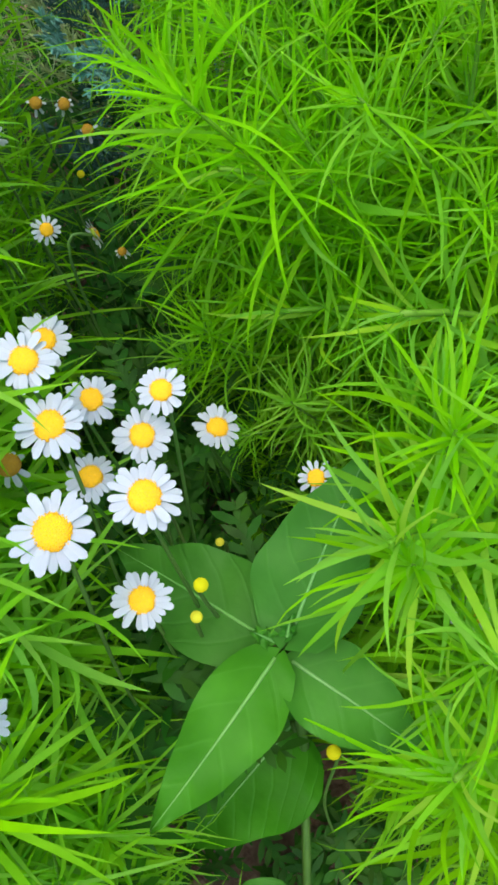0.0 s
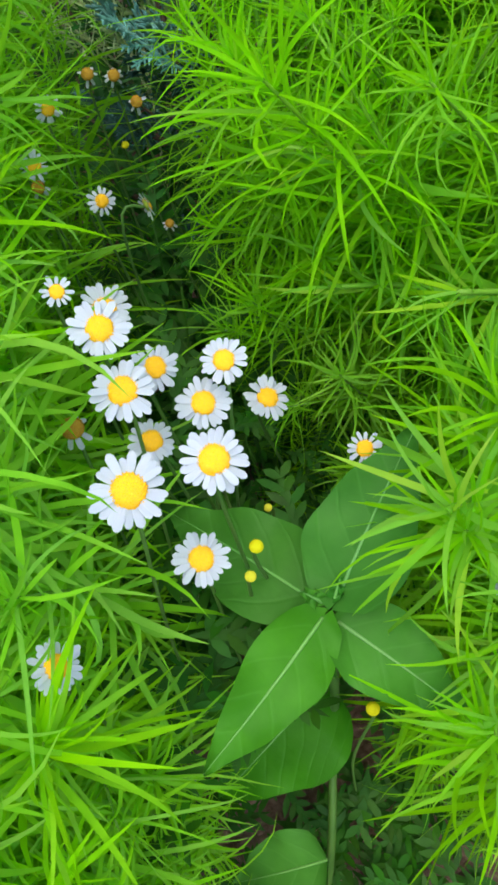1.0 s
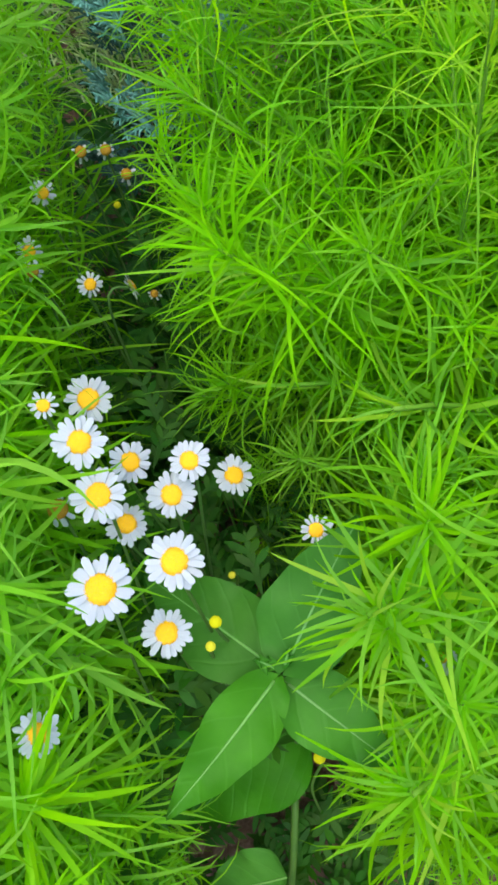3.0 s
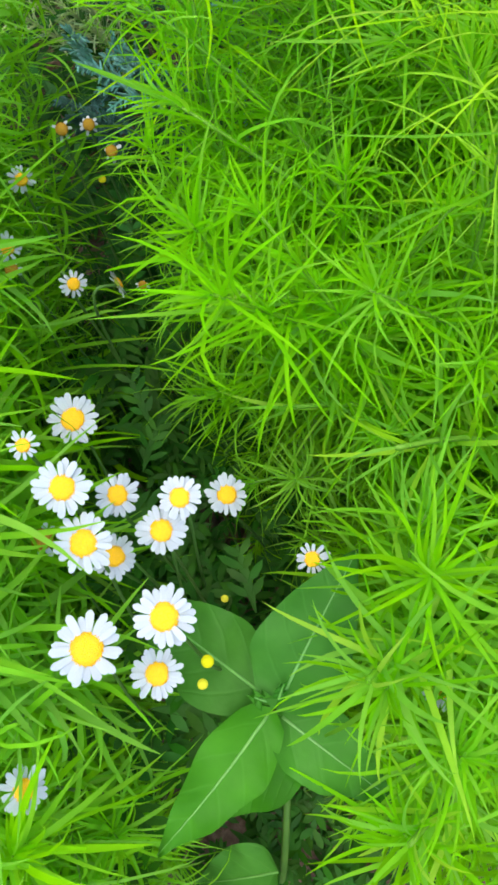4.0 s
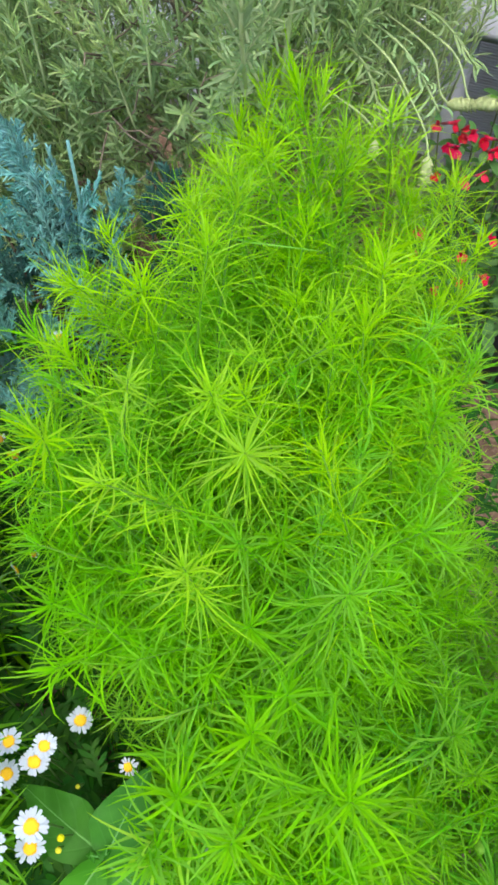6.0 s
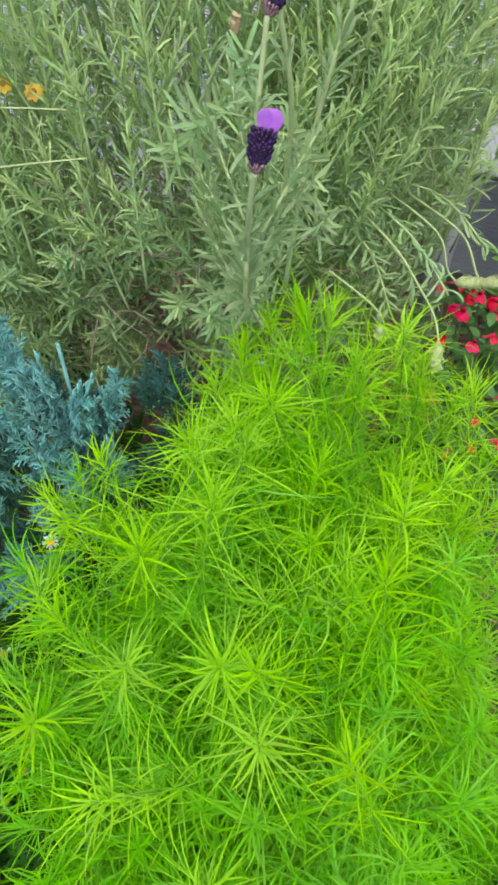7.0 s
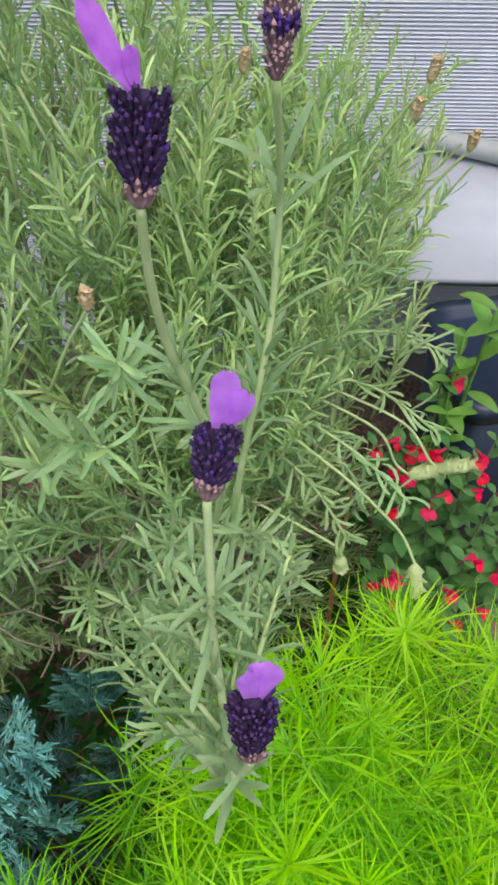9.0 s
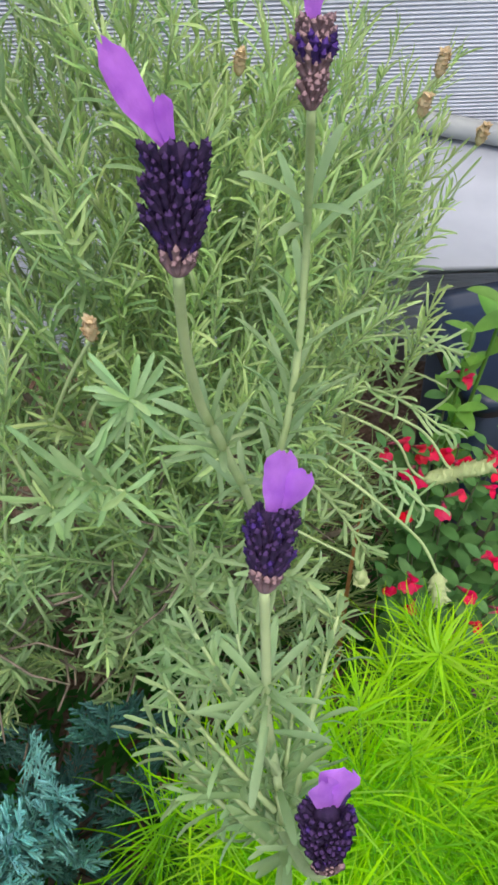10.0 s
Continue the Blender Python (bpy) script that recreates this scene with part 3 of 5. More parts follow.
def petal_mesh(seed):
    r = random.Random(seed)
    b = Build()
    n, rows = 4, 7
    verts, faces = [], []
    wid = r.uniform(0.105, 0.135)
    droop = r.uniform(-0.05, 0.25)
    twist = r.uniform(-0.2, 0.2)
    for i in range(rows):
        s = i / (rows - 1)
        w = wid * (0.45 + 0.55 * math.sin(min(1, s / 0.55) * math.pi / 2)) * (1 if s < 0.8 else math.sqrt(max(0.08, 1 - ((s - 0.8) / 0.215) ** 2)))
        for j in range(n + 1):
            q = j / n * 2 - 1
            notch = 0.035 * (math.cos(q * math.pi * 1.5) * 0.5 - 0.5) if i == rows - 1 else 0
            x = w * q
            z = 0.035 * abs(math.sin(q * math.pi)) * (1 - s * 0.4) - droop * 0.5 * s * s + twist * x * s
            verts.append((x, 0.30 + 0.70 * s + notch, z))
    for i in range(rows - 1):
        for j in range(n):
            a = i * (n + 1) + j
            faces.append((a, a + 1, a + n + 2, a + n + 1))
    b.add(verts, faces)
    return b.mesh("petal", [M_PETAL])


def disc_mesh(seed, mat, high=0.16):
    """A domed disc of many small florets, of radius 0.4."""
    r = random.Random(seed)
    b = Build()
    rings, sides = 5, 18
    verts = [(0, 0, high)]
    for i in range(1, rings + 1):
        s = i / rings
        for k in range(sides):
            a = 2 * math.pi * k / sides
            verts.append((0.4 * s * math.cos(a), 0.4 * s * math.sin(a), high * math.sqrt(max(0, 1 - s * s * 0.98)) - (0.06 if i == rings else 0)))
    faces = [(0, 1 + k, 1 + (k + 1) % sides) for k in range(sides)]
    for i in range(rings - 1):
        for k in range(sides):
            a, c = 1 + i * sides + k, 1 + i * sides + (k + 1) % sides
            faces.append((a, a + sides, c + sides, c))
    b.add(verts, faces)
    total = 150
    for i in range(total):
        s = math.sqrt((i + 0.5) / total)
        a = i * GOLD
        z = high * math.sqrt(max(0, 1 - s * s * 0.98))
        c = Vector((0.4 * s * math.cos(a), 0.4 * s * math.sin(a), z - 0.01))
        n = Vector((c.x * 0.6, c.y * 0.6, 0.4)).normalized()
        sd, up = square(n)
        q = 0.026 * r.uniform(0.85, 1.15)
        h = r.uniform(0.035, 0.055)
        ring = [c + (sd * math.cos(t) + up * math.sin(t)) * q for t in (0, 1.57, 3.14, 4.71)]
        b.add(ring + [c + n * h], [(0, 1, 4), (1, 2, 4), (2, 3, 4), (3, 0, 4)])
    return b.mesh("disc", [mat])


def calyx_mesh():
    b = Build()
    prof = [(0.04, -0.16), (0.22, -0.13), (0.36, -0.05), (0.40, 0.01)]
    verts, faces = [], []
    for rad, z in prof:
        for k in range(12):
            a = 2 * math.pi * k / 12
            verts.append((rad * math.cos(a), rad * math.sin(a), z))
    for i in range(3):
        for k in range(12):
            c = (k + 1) % 12
            faces.append((i * 12 + k, i * 12 + c, i * 12 + 12 + c, i * 12 + 12 + k))
    b.add(verts, faces)
    return b.mesh("calyx", [M_BUD])


petals = [petal_mesh(500 + i) for i in range(8)]
discs = [disc_mesh(520 + i, M_DISC) for i in range(3)]
old_discs = [disc_mesh(530 + i, M_DISC_OLD, 0.22) for i in range(2)]
calyx = calyx_mesh()
bud_discs = [disc_mesh(540 + i, M_BUD_TOP, 0.22) for i in range(2)]


def lobed_leaf(b, r, p, d, n, length, slot=0):
    """A deeply cut leaf: a midrib strip and toothed side lobes."""
    d = Vector(d).normalized()
    side = d.cross(Vector(n)).normalized()
    up = side.cross(d)
    blade(b, p, d, n, length, length * 0.13, 0.5, 0.2, 5, slot, "oval")
    for k in range(4):
        s = 0.22 + 0.19 * k
        root = Vector(p) + d * (length * s) - up * (length * 0.25 * s * s * 0.5)
        for sg in (-1, 1):
            v = (d * 0.85 + side * sg * r.uniform(0.7, 1.1)).normalized()
            blade(b, root, v, up, length * (0.42 - 0.1 * s) * r.uniform(0.7, 1.2), length * 0.12, r.uniform(0.1, 0.9), 0.15, 3, slot, "oval")


def daisy_leaf_mesh(seed):
    r = random.Random(seed)
    b = Build()
    lobed_leaf(b, r, (0, 0, 0), (0, 1, 0.1), (0, 0, 1), r.uniform(0.045, 0.065))
    return b.mesh("leaf", [M_D_LEAF])


daisy_leaves = [daisy_leaf_mesh(560 + i) for i in range(6)]


def daisy(head, size, lean=(0, 0, 0), state="open", label="", count=18):
    """A daisy on its stalk: head place, width across the petals."""
    head = Vector(head)
    r = random.Random(int(head.x * 9000 + head.y * 5000))
    foot = Vector((head.x * 0.8 + r.uniform(-0.02, 0.02), head.y + 0.02 + r.uniform(-0.02, 0.03), GROUND))
    d = thing("daisy", foot.x, foot.y, GROUND, label or "white daisy with a yellow domed disc on a thin stalk", "daisy", "daisies between the bushes")
    face = ((Vector((0.0, 0.0, 0.62)) - head).normalized() * 0.75 + Vector((0, 0, 0.35)) + Vector(lean) + Vector((r.uniform(-1, 1), r.uniform(-1, 1), 0)) * 0.1).normalized()
    o = Vector((foot.x, foot.y, GROUND))
    b = Build()
    under = head - face * (0.08 * size)
    mid = foot.lerp(under, 0.55) + Vector((r.uniform(-0.02, 0.02), r.uniform(-0.01, 0.02), 0))
    tube(b, [p - o for p in smooth_line([foot, mid, under - face * 0.02 - Vector((0, 0, 0.01)), under], 5)], 0.0011, 5)
    part("stem", b, M_D_STEM, d)
    rad = size * 0.5
    m = aim(head - o, face, (0, 1, 0), r.uniform(0, 6), rad)
    hd = new("flower_head")
    hd.parent = d
    hd.matrix_basis = m
    hd.empty_display_size = 0.3
    put("calyx", calyx, hd)
    if state == "bud":
        put("disc", r.choice(bud_discs), hd, Matrix.Scale(1.0, 4))
    else:
        put("disc", r.choice(old_discs if state == "old" else discs), hd, Matrix.Scale(1.14, 4))
        n = count if state == "open" else max(5, count // 2)
        for k in range(n):
            a = 2 * math.pi * (k + r.uniform(-0.3, 0.3)) / n
            if state == "old" and r.random() < 0.3:
                continue
            tilt = r.uniform(-0.16, 0.18) + (0.7 if state == "old" else 0)
            pm = Matrix.Rotation(a, 4, "Z") @ Matrix.Translation((0, 0, -0.02 + 0.018 * (k % 2))) @ Matrix.Rotation(-tilt, 4, "X") @ Matrix.Rotation(r.uniform(-0.25, 0.25), 4, "Y") @ Matrix.Scale(r.uniform(0.85, 1.07), 4)
            put("petal", r.choice(petals), hd, pm)
    for k in range(0 if state == "bud" else 3):
        s = r.uniform(0.35, 0.72)
        p = foot.lerp(under, s) - o
        put("leaf", r.choice(daisy_leaves), d, Matrix.Translation(p) @ Matrix.Rotation(r.uniform(0, 6.28), 4, "Z") @ Matrix.Rotation(r.uniform(0.1, 0.7), 4, "X"))
    return d


OPEN = [(-0.069, 0.130, 0.359, 0.033), (-0.036, 0.145, 0.355, 0.030), (-0.050, 0.134, 0.288, 0.0285), (-0.075, 0.179, 0.361, 0.030), (-0.034, 0.211, 0.340, 0.024),
        (-0.046, 0.201, 0.321, 0.0275), (0.034, 0.200, 0.275, 0.021), (-0.083, 0.200, 0.378, 0.0275), (-0.017, 0.248, 0.262, 0.028), (-0.103, 0.274, 0.316, 0.031),
        (-0.104, 0.222, 0.380, 0.016), (-0.069, 0.218, 0.330, 0.0255), (-0.075, 0.195, 0.300, 0.0265), (-0.105, 0.077, 0.311, 0.024), (0.102, 0.131, 0.25, 0.022),
        (-0.163, 0.475, 0.316, 0.0218), (-0.163, 0.410, 0.316, 0.0218), (-0.120, 0.391, 0.299, 0.0202), (-0.041, 0.622, 0.411, 0.018)]
for i, (x, y, z, s) in enumerate(OPEN):
    lean = (0, 0, 0)
    if i in (8, 11, 12, 14):
        lean = (0.25, 0.1, -0.1)
    if i in (13, 15, 16, 17):
        lean = (0.3, -0.2, -0.3)
    daisy((x, y, z), s, lean, "open", "", 13 if s < 0.022 else 21)
daisy((-0.094, 0.404, 0.283), 0.022, (0.2, 0.9, -0.8), "open", "white daisy turned away, its green calyx showing")
for x, y, z, s in ((-0.117, 0.206, 0.30, 0.027), (-0.147, 0.548, 0.299, 0.0218), (-0.132, 0.572, 0.283, 0.0218), (-0.116, 0.560, 0.266, 0.0218), (-0.161, 0.398, 0.308, 0.0202), (-0.088, 0.442, 0.236, 0.0151)):
    daisy((x, y, z), s, (0, 0, 0), "old", "fading daisy with an orange-brown disc and withered petals")
for x, y, z, s in ((-0.024, 0.141, 0.284, 0.0175), (-0.028, 0.132, 0.27, 0.0145), (0.031, 0.089, 0.188, 0.019), (-0.143, 0.602, 0.20, 0.018), (-0.05, 0.21, 0.30, 0.012), (-0.02, 0.19, 0.235, 0.012)):
    daisy((x, y, z), s, (0, 0, 0), "bud", "round yellow-green daisy bud on a thin stalk")

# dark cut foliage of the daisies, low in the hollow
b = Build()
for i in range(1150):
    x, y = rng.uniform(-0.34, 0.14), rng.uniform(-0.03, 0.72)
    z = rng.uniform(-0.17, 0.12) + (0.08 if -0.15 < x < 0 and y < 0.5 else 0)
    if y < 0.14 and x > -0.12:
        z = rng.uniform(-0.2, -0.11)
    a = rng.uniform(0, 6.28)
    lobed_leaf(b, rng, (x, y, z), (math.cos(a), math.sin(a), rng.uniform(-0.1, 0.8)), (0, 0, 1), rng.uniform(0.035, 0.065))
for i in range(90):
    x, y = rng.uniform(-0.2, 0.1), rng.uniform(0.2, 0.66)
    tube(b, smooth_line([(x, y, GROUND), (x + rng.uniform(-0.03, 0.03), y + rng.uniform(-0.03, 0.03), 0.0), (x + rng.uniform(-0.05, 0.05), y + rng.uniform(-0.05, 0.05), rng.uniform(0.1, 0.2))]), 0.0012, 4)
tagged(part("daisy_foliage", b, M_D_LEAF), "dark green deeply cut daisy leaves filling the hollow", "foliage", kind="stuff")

# low undergrowth between the shrubs; shade is mixed into its leaf colour
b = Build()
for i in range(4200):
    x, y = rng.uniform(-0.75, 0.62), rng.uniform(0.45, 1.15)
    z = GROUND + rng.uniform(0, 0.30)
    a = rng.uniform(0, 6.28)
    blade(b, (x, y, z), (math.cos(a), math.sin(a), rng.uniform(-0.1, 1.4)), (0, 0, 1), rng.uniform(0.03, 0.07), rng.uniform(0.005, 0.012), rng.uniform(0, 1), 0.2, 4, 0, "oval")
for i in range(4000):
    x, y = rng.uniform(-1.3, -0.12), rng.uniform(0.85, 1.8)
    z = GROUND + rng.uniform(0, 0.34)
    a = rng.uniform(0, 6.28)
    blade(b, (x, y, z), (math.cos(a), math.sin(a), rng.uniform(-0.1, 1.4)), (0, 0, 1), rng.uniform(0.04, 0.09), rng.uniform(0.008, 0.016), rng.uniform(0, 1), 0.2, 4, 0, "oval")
tagged(part("undergrowth", b, M_UNDER), "low green undergrowth between the shrubs, its colour darkened for shade", "undergrowth", kind="stuff")

# ---- broad-leaved plant ----


def broad_leaf(name, parent, base, tip, width, normal, bow=0.12, cup=0.26, wave=1.0):
    """A heart-shaped to pointed leaf with a raised rib, from base to tip."""
    base, tip = Vector(base), Vector(tip)
    y = tip - base
    length = y.length
    y.normalize()
    x = y.cross(Vector(normal)).normalized()
    z = x.cross(y)
    rot = Matrix((x, y, z)).transposed().to_4x4()
    r = random.Random(name + str(round(length * 1e4)))
    ph = r.random() * 6
    rows, cols = 22, 12
    verts, faces = [], []

    def height(s, q):
        return bow * length * (math.sin(s * math.pi) * 0.5 - s * s * 0.25) + cup * width * 0.5 * abs(q) ** 1.4 * (1 - 0.5 * s) \
            + wave * 0.0035 * math.sin(s * 17 + ph + (2 if q > 0 else 0)) * q * q + 0.0004 * math.sin(s * 40 - abs(q) * 6)
    for i in range(rows + 1):
        s = i / rows
        w = width * 0.5 * (1.12 * math.sin(math.pi * min(1, s ** 0.62)) ** 0.8 * (1 - 0.25 * s) + 0.02)
        back = -0.055 * length * max(0, 1 - s * 7)
        for j in range(cols + 1):
            q = j / cols * 2 - 1
            verts.append((w * q, s * length + back * abs(q), height(s, q)))
    for i in range(rows):
        for j in range(cols):
            a = i * (cols + 1) + j
            faces.append((a, a + 1, a + cols + 2, a + cols + 1))
    b = Build()
    b.add(verts, faces)
    k = len(verts)
    b.add([(vx, vy, vz - 0.0007) for vx, vy, vz in verts], [fc[::-1] for fc in faces])
    m = Matrix.Translation(base) @ rot
    lf = put("leaf", b.mesh("leaf", [M_BROAD]), parent, parent.matrix_basis.inverted() @ m)
    b = Build()
    tube(b, [(0, s * length, height(s, 0) + 0.0003) for s in [i / 16 for i in range(17)]], [0.0010 * (1 - 0.9 * i / 16) for i in range(17)], 6)
    part("midrib", b, M_RIB, lf, "pale middle rib")
    return lf


plant = thing("broad_leaved_plant", 0.012, 0.135, GROUND, "young plant with large smooth heart-shaped green leaves", "plant", "broad-leaved plants")
b = Build()
tube(b, smooth_line([(0, 0, 0), (0.004, 0.0, 0.2), (0, -0.008, 0.41), (-0.002, -0.011, 0.436)]), [0.0035] * 9 + [0.0026] * 4, 7)
part("stem", b, M_BROAD_STEM, plant)
CORE = Vector((0.010, 0.124, 0.243))
broad_leaf("a", plant, CORE + Vector((0.004, 0.004, 0.003)), (0.058, 0.197, 0.297), 0.053, (-0.35, -0.55, 0.8), 0.10)
broad_leaf("b", plant, CORE + Vector((-0.008, 0.010, -0.01)), (-0.078, 0.196, 0.225), 0.054, (0.05, -0.3, 1), 0.10)
broad_leaf("c", plant, CORE + Vector((-0.004, -0.004, 0)), (-0.055, 0.050, 0.228), 0.039, (0.25, -0.3, 1), 0.14)
broad_leaf("d", plant, CORE + Vector((0.004, -0.004, -0.006)), (0.075, 0.078, 0.215), 0.043, (0.0, -0.3, 1), 0.12)
broad_leaf("e", plant, CORE + Vector((-0.004, 0.003, 0.004)), CORE + Vector((-0.014, 0.004, 0.016)), 0.009, (0.4, -0.6, 0.6), 0.1)
broad_leaf("f", plant, CORE + Vector((0.003, 0.004, 0.006)), CORE + Vector((0.006, 0.010, 0.016)), 0.007, (-0.4, -0.6, 0.6), 0.1)

low = thing("broad_leaved_plant", 0.0, 0.03, GROUND, "lower broad-leaved plant in the shade with dull green leaves", "plant", "broad-leaved plants")
b = Build()
tube(b, smooth_line([(0, 0, 0), (0.006, 0.01, 0.12), (0.012, 0.07, 0.18), (0.010, 0.122, 0.232)]), [0.0034] * 13, 7)
part("stem", b, M_BROAD_STEM, low)
broad_leaf("g", low, (0.010, 0.152, 0.03), (-0.074, 0.082, -0.015), 0.092, (0.15, -0.2, 1), 0.06)
broad_leaf("i", low, (0.004, 0.04, -0.03), (-0.07, 0.03, -0.08), 0.055, (0.1, -0.2, 1), 0.1)
far_low = thing("broad_leaved_plant", -0.16, 0.02, GROUND, "small broad-leaved seedling on the soil under the bush", "plant", "broad-leaved plants")
b = Build()
tube(b, smooth_line([(0, 0, 0), (0.004, 0.002, 0.05), (0, 0, 0.09)]), 0.0025, 6)
part("stem", b, M_BROAD_STEM, far_low)
broad_leaf("k", far_low, (-0.16, 0.02, -0.115), (-0.10, -0.03, -0.13), 0.05, (0.1, -0.2, 1), 0.1)
broad_leaf("l", far_low, (-0.16, 0.02, -0.115), (-0.20, -0.04, -0.13), 0.05, (0.1, -0.2, 1), 0.1)

# ---- blue conifer ----


def spray_mesh(seed, mats):
    """A flat lacy fan of scale-leaved twigs along local z, of length 0.085."""
    r = random.Random(seed)
    b = Build()

    def twig(p, d, n, length, depth):
        d = d.normalized()
        q = p + d * length * 0.5 + n * r.uniform(-0.06, 0.06) * length
        e = q + (d + n * r.uniform(-0.1, 0.28)).normalized() * length * 0.5
        rad = (0.0013, 0.0011, 0.0011)[depth]
        if depth < 2:
            tube(b, [p, q, e, e + d * rad * 2.5], [rad, rad, rad * 0.8, rad * 0.15], 4, 0, False)
        else:
            tube(b, [p, p.lerp(e, 0.55), e, e + d * rad * 1.6], [rad * 0.7, rad, rad * 0.8, rad * 0.15], 4, 0, False)
            return
        count = (13, 9)[depth]
        for i in range(count):
            s = 0.1 + 0.88 * i / count
            root = p.lerp(q, s * 2) if s < 0.5 else q.lerp(e, s * 2 - 1)
            sg = 1 if i % 2 else -1
            side = n.cross(d).normalized() * sg
            v = d * r.uniform(0.7, 1.3) + side * r.uniform(0.55, 0.95) + n * r.uniform(-0.3, 0.5)
            size = ((0.036 - 0.022 * s), (0.0095 - 0.004 * s))[depth] * r.uniform(0.55, 1.3)
            twig(root, v, (n + side * r.uniform(-0.5, 0.5)).normalized(), size, depth + 1)
    twig(Vector((0, 0, 0)), Vector((0, 0, 1)), Vector((0, 1, 0)), 0.085, 0)
    return b.mesh("spray", mats)


sprays = [spray_mesh(600 + i, [M_JUN, M_BARK]) for i in range(7)]
dark_shaded_sprays = [spray_mesh(620 + i, [M_JUN_DARK_SHADE, M_BARK]) for i in range(4)]
conifer = thing("blue_conifer", -0.08, 0.80, GROUND, "low blue-grey conifer with flat feathery sprays", "shrub")
b = Build()
tube(b, [(0, 0, 0), (0.01, 0, 0.3), (0.0, -0.01, 0.6)], [0.016, 0.011, 0.005], 8)
part("trunk", b, M_BARK, conifer)
CB = Vector((-0.08, 0.80, 0.1))
co = conifer.matrix_basis.translation
SPOTS = [(0.038, 0.734, 0.535), (-0.015, 0.715, 0.50), (-0.03, 0.73, 0.55), (0.0, 0.725, 0.515), (-0.05, 0.70, 0.47), (-0.07, 0.76, 0.57), (-0.10, 0.72, 0.52), (-0.11, 0.80, 0.60),
         (-0.013, 0.692, 0.406), (-0.06, 0.66, 0.40), (0.02, 0.70, 0.44), (-0.13, 0.68, 0.45), (-0.14, 0.62, 0.33), (-0.1, 0.63, 0.30), (-0.17, 0.70, 0.40)]
for tip in SPOTS:
    d = (Vector(tip) - CB).normalized() + Vector((0, -0.1, 0.25))
    d.normalize()
    for k in range(4):
        v = (d + Vector((rng.uniform(-1, 1), rng.uniform(-1, 1), rng.uniform(-0.5, 0.5))) * (0.5 if k else 0.1)).normalized()
        at = Vector(tip) - d * (0.035 * k) + Vector((rng.uniform(-1, 1), rng.uniform(-1, 1), 0)) * (0.02 if k else 0)
        # the innermost spray of each spot has shade put into its colour
        put("spray", rng.choice(dark_shaded_sprays if k == 3 else sprays), conifer, aim(at - co - v * 0.08, v, (0, -0.4, 1), rng.uniform(-0.6, 0.6), rng.uniform(0.85, 1.15)))
# sprays below 0.47 take the darker colour in place of shade
for tip in dome_tips(rng, (-0.09, 0.80, 0.12), (0.13, 0.14, 0.38), 48, -0.6):
    d = ((tip - Vector((-0.09, 0.80, 0.05))).normalized() + Vector((0, 0, 0.3))).normalized()
    put("spray", rng.choice(sprays if tip.z > 0.47 else dark_shaded_sprays), conifer, aim(tip - co - d * 0.08, d, (0, -0.2, 1), rng.uniform(-0.8, 0.8), rng.uniform(0.8, 1.2)))
# dark upright twigs beside the lavender
for x, y, z in ((0.07, 0.79, 0.525), (0.085, 0.80, 0.49), (0.055, 0.80, 0.50), (0.10, 0.77, 0.46), (0.07, 0.76, 0.44), (0.05, 0.75, 0.42), (0.09, 0.74, 0.42), (0.11, 0.80, 0.44)):
    put("spray", rng.choice(dark_shaded_sprays), conifer, aim(Vector((x, y, z)) - co - Vector((0, 0, 0.12)), (0.15, -0.1, 1), (0, -1, 0.2), rng.uniform(-0.5, 0.5), 1.15))
for k in range(10):
    b = Build()
    a = rng.uniform(0, 6.28)
    e = Vector((0.12 * math.cos(a), 0.13 * math.sin(a), rng.uniform(0.25, 0.62)))
    tube(b, smooth_line([(0, 0, rng.uniform(0.1, 0.35)), e * 0.6 + Vector((0, 0, 0.1)), e]), [0.004] * 5 + [0.002] * 4, 5)
    part("branch", b, M_BARK, conifer)
stake = Build()
tube(stake, [(0, 0, 0), (-0.005, 0.005, 0.76)], 0.002, 8)
ob = part("plant_stake", stake, M_JUN, None, "", pose(-0.012, 0.752, GROUND))
tagged(ob, "thin bluish-green garden stake standing in the conifer", "stake")

# ---- lavender bush ----


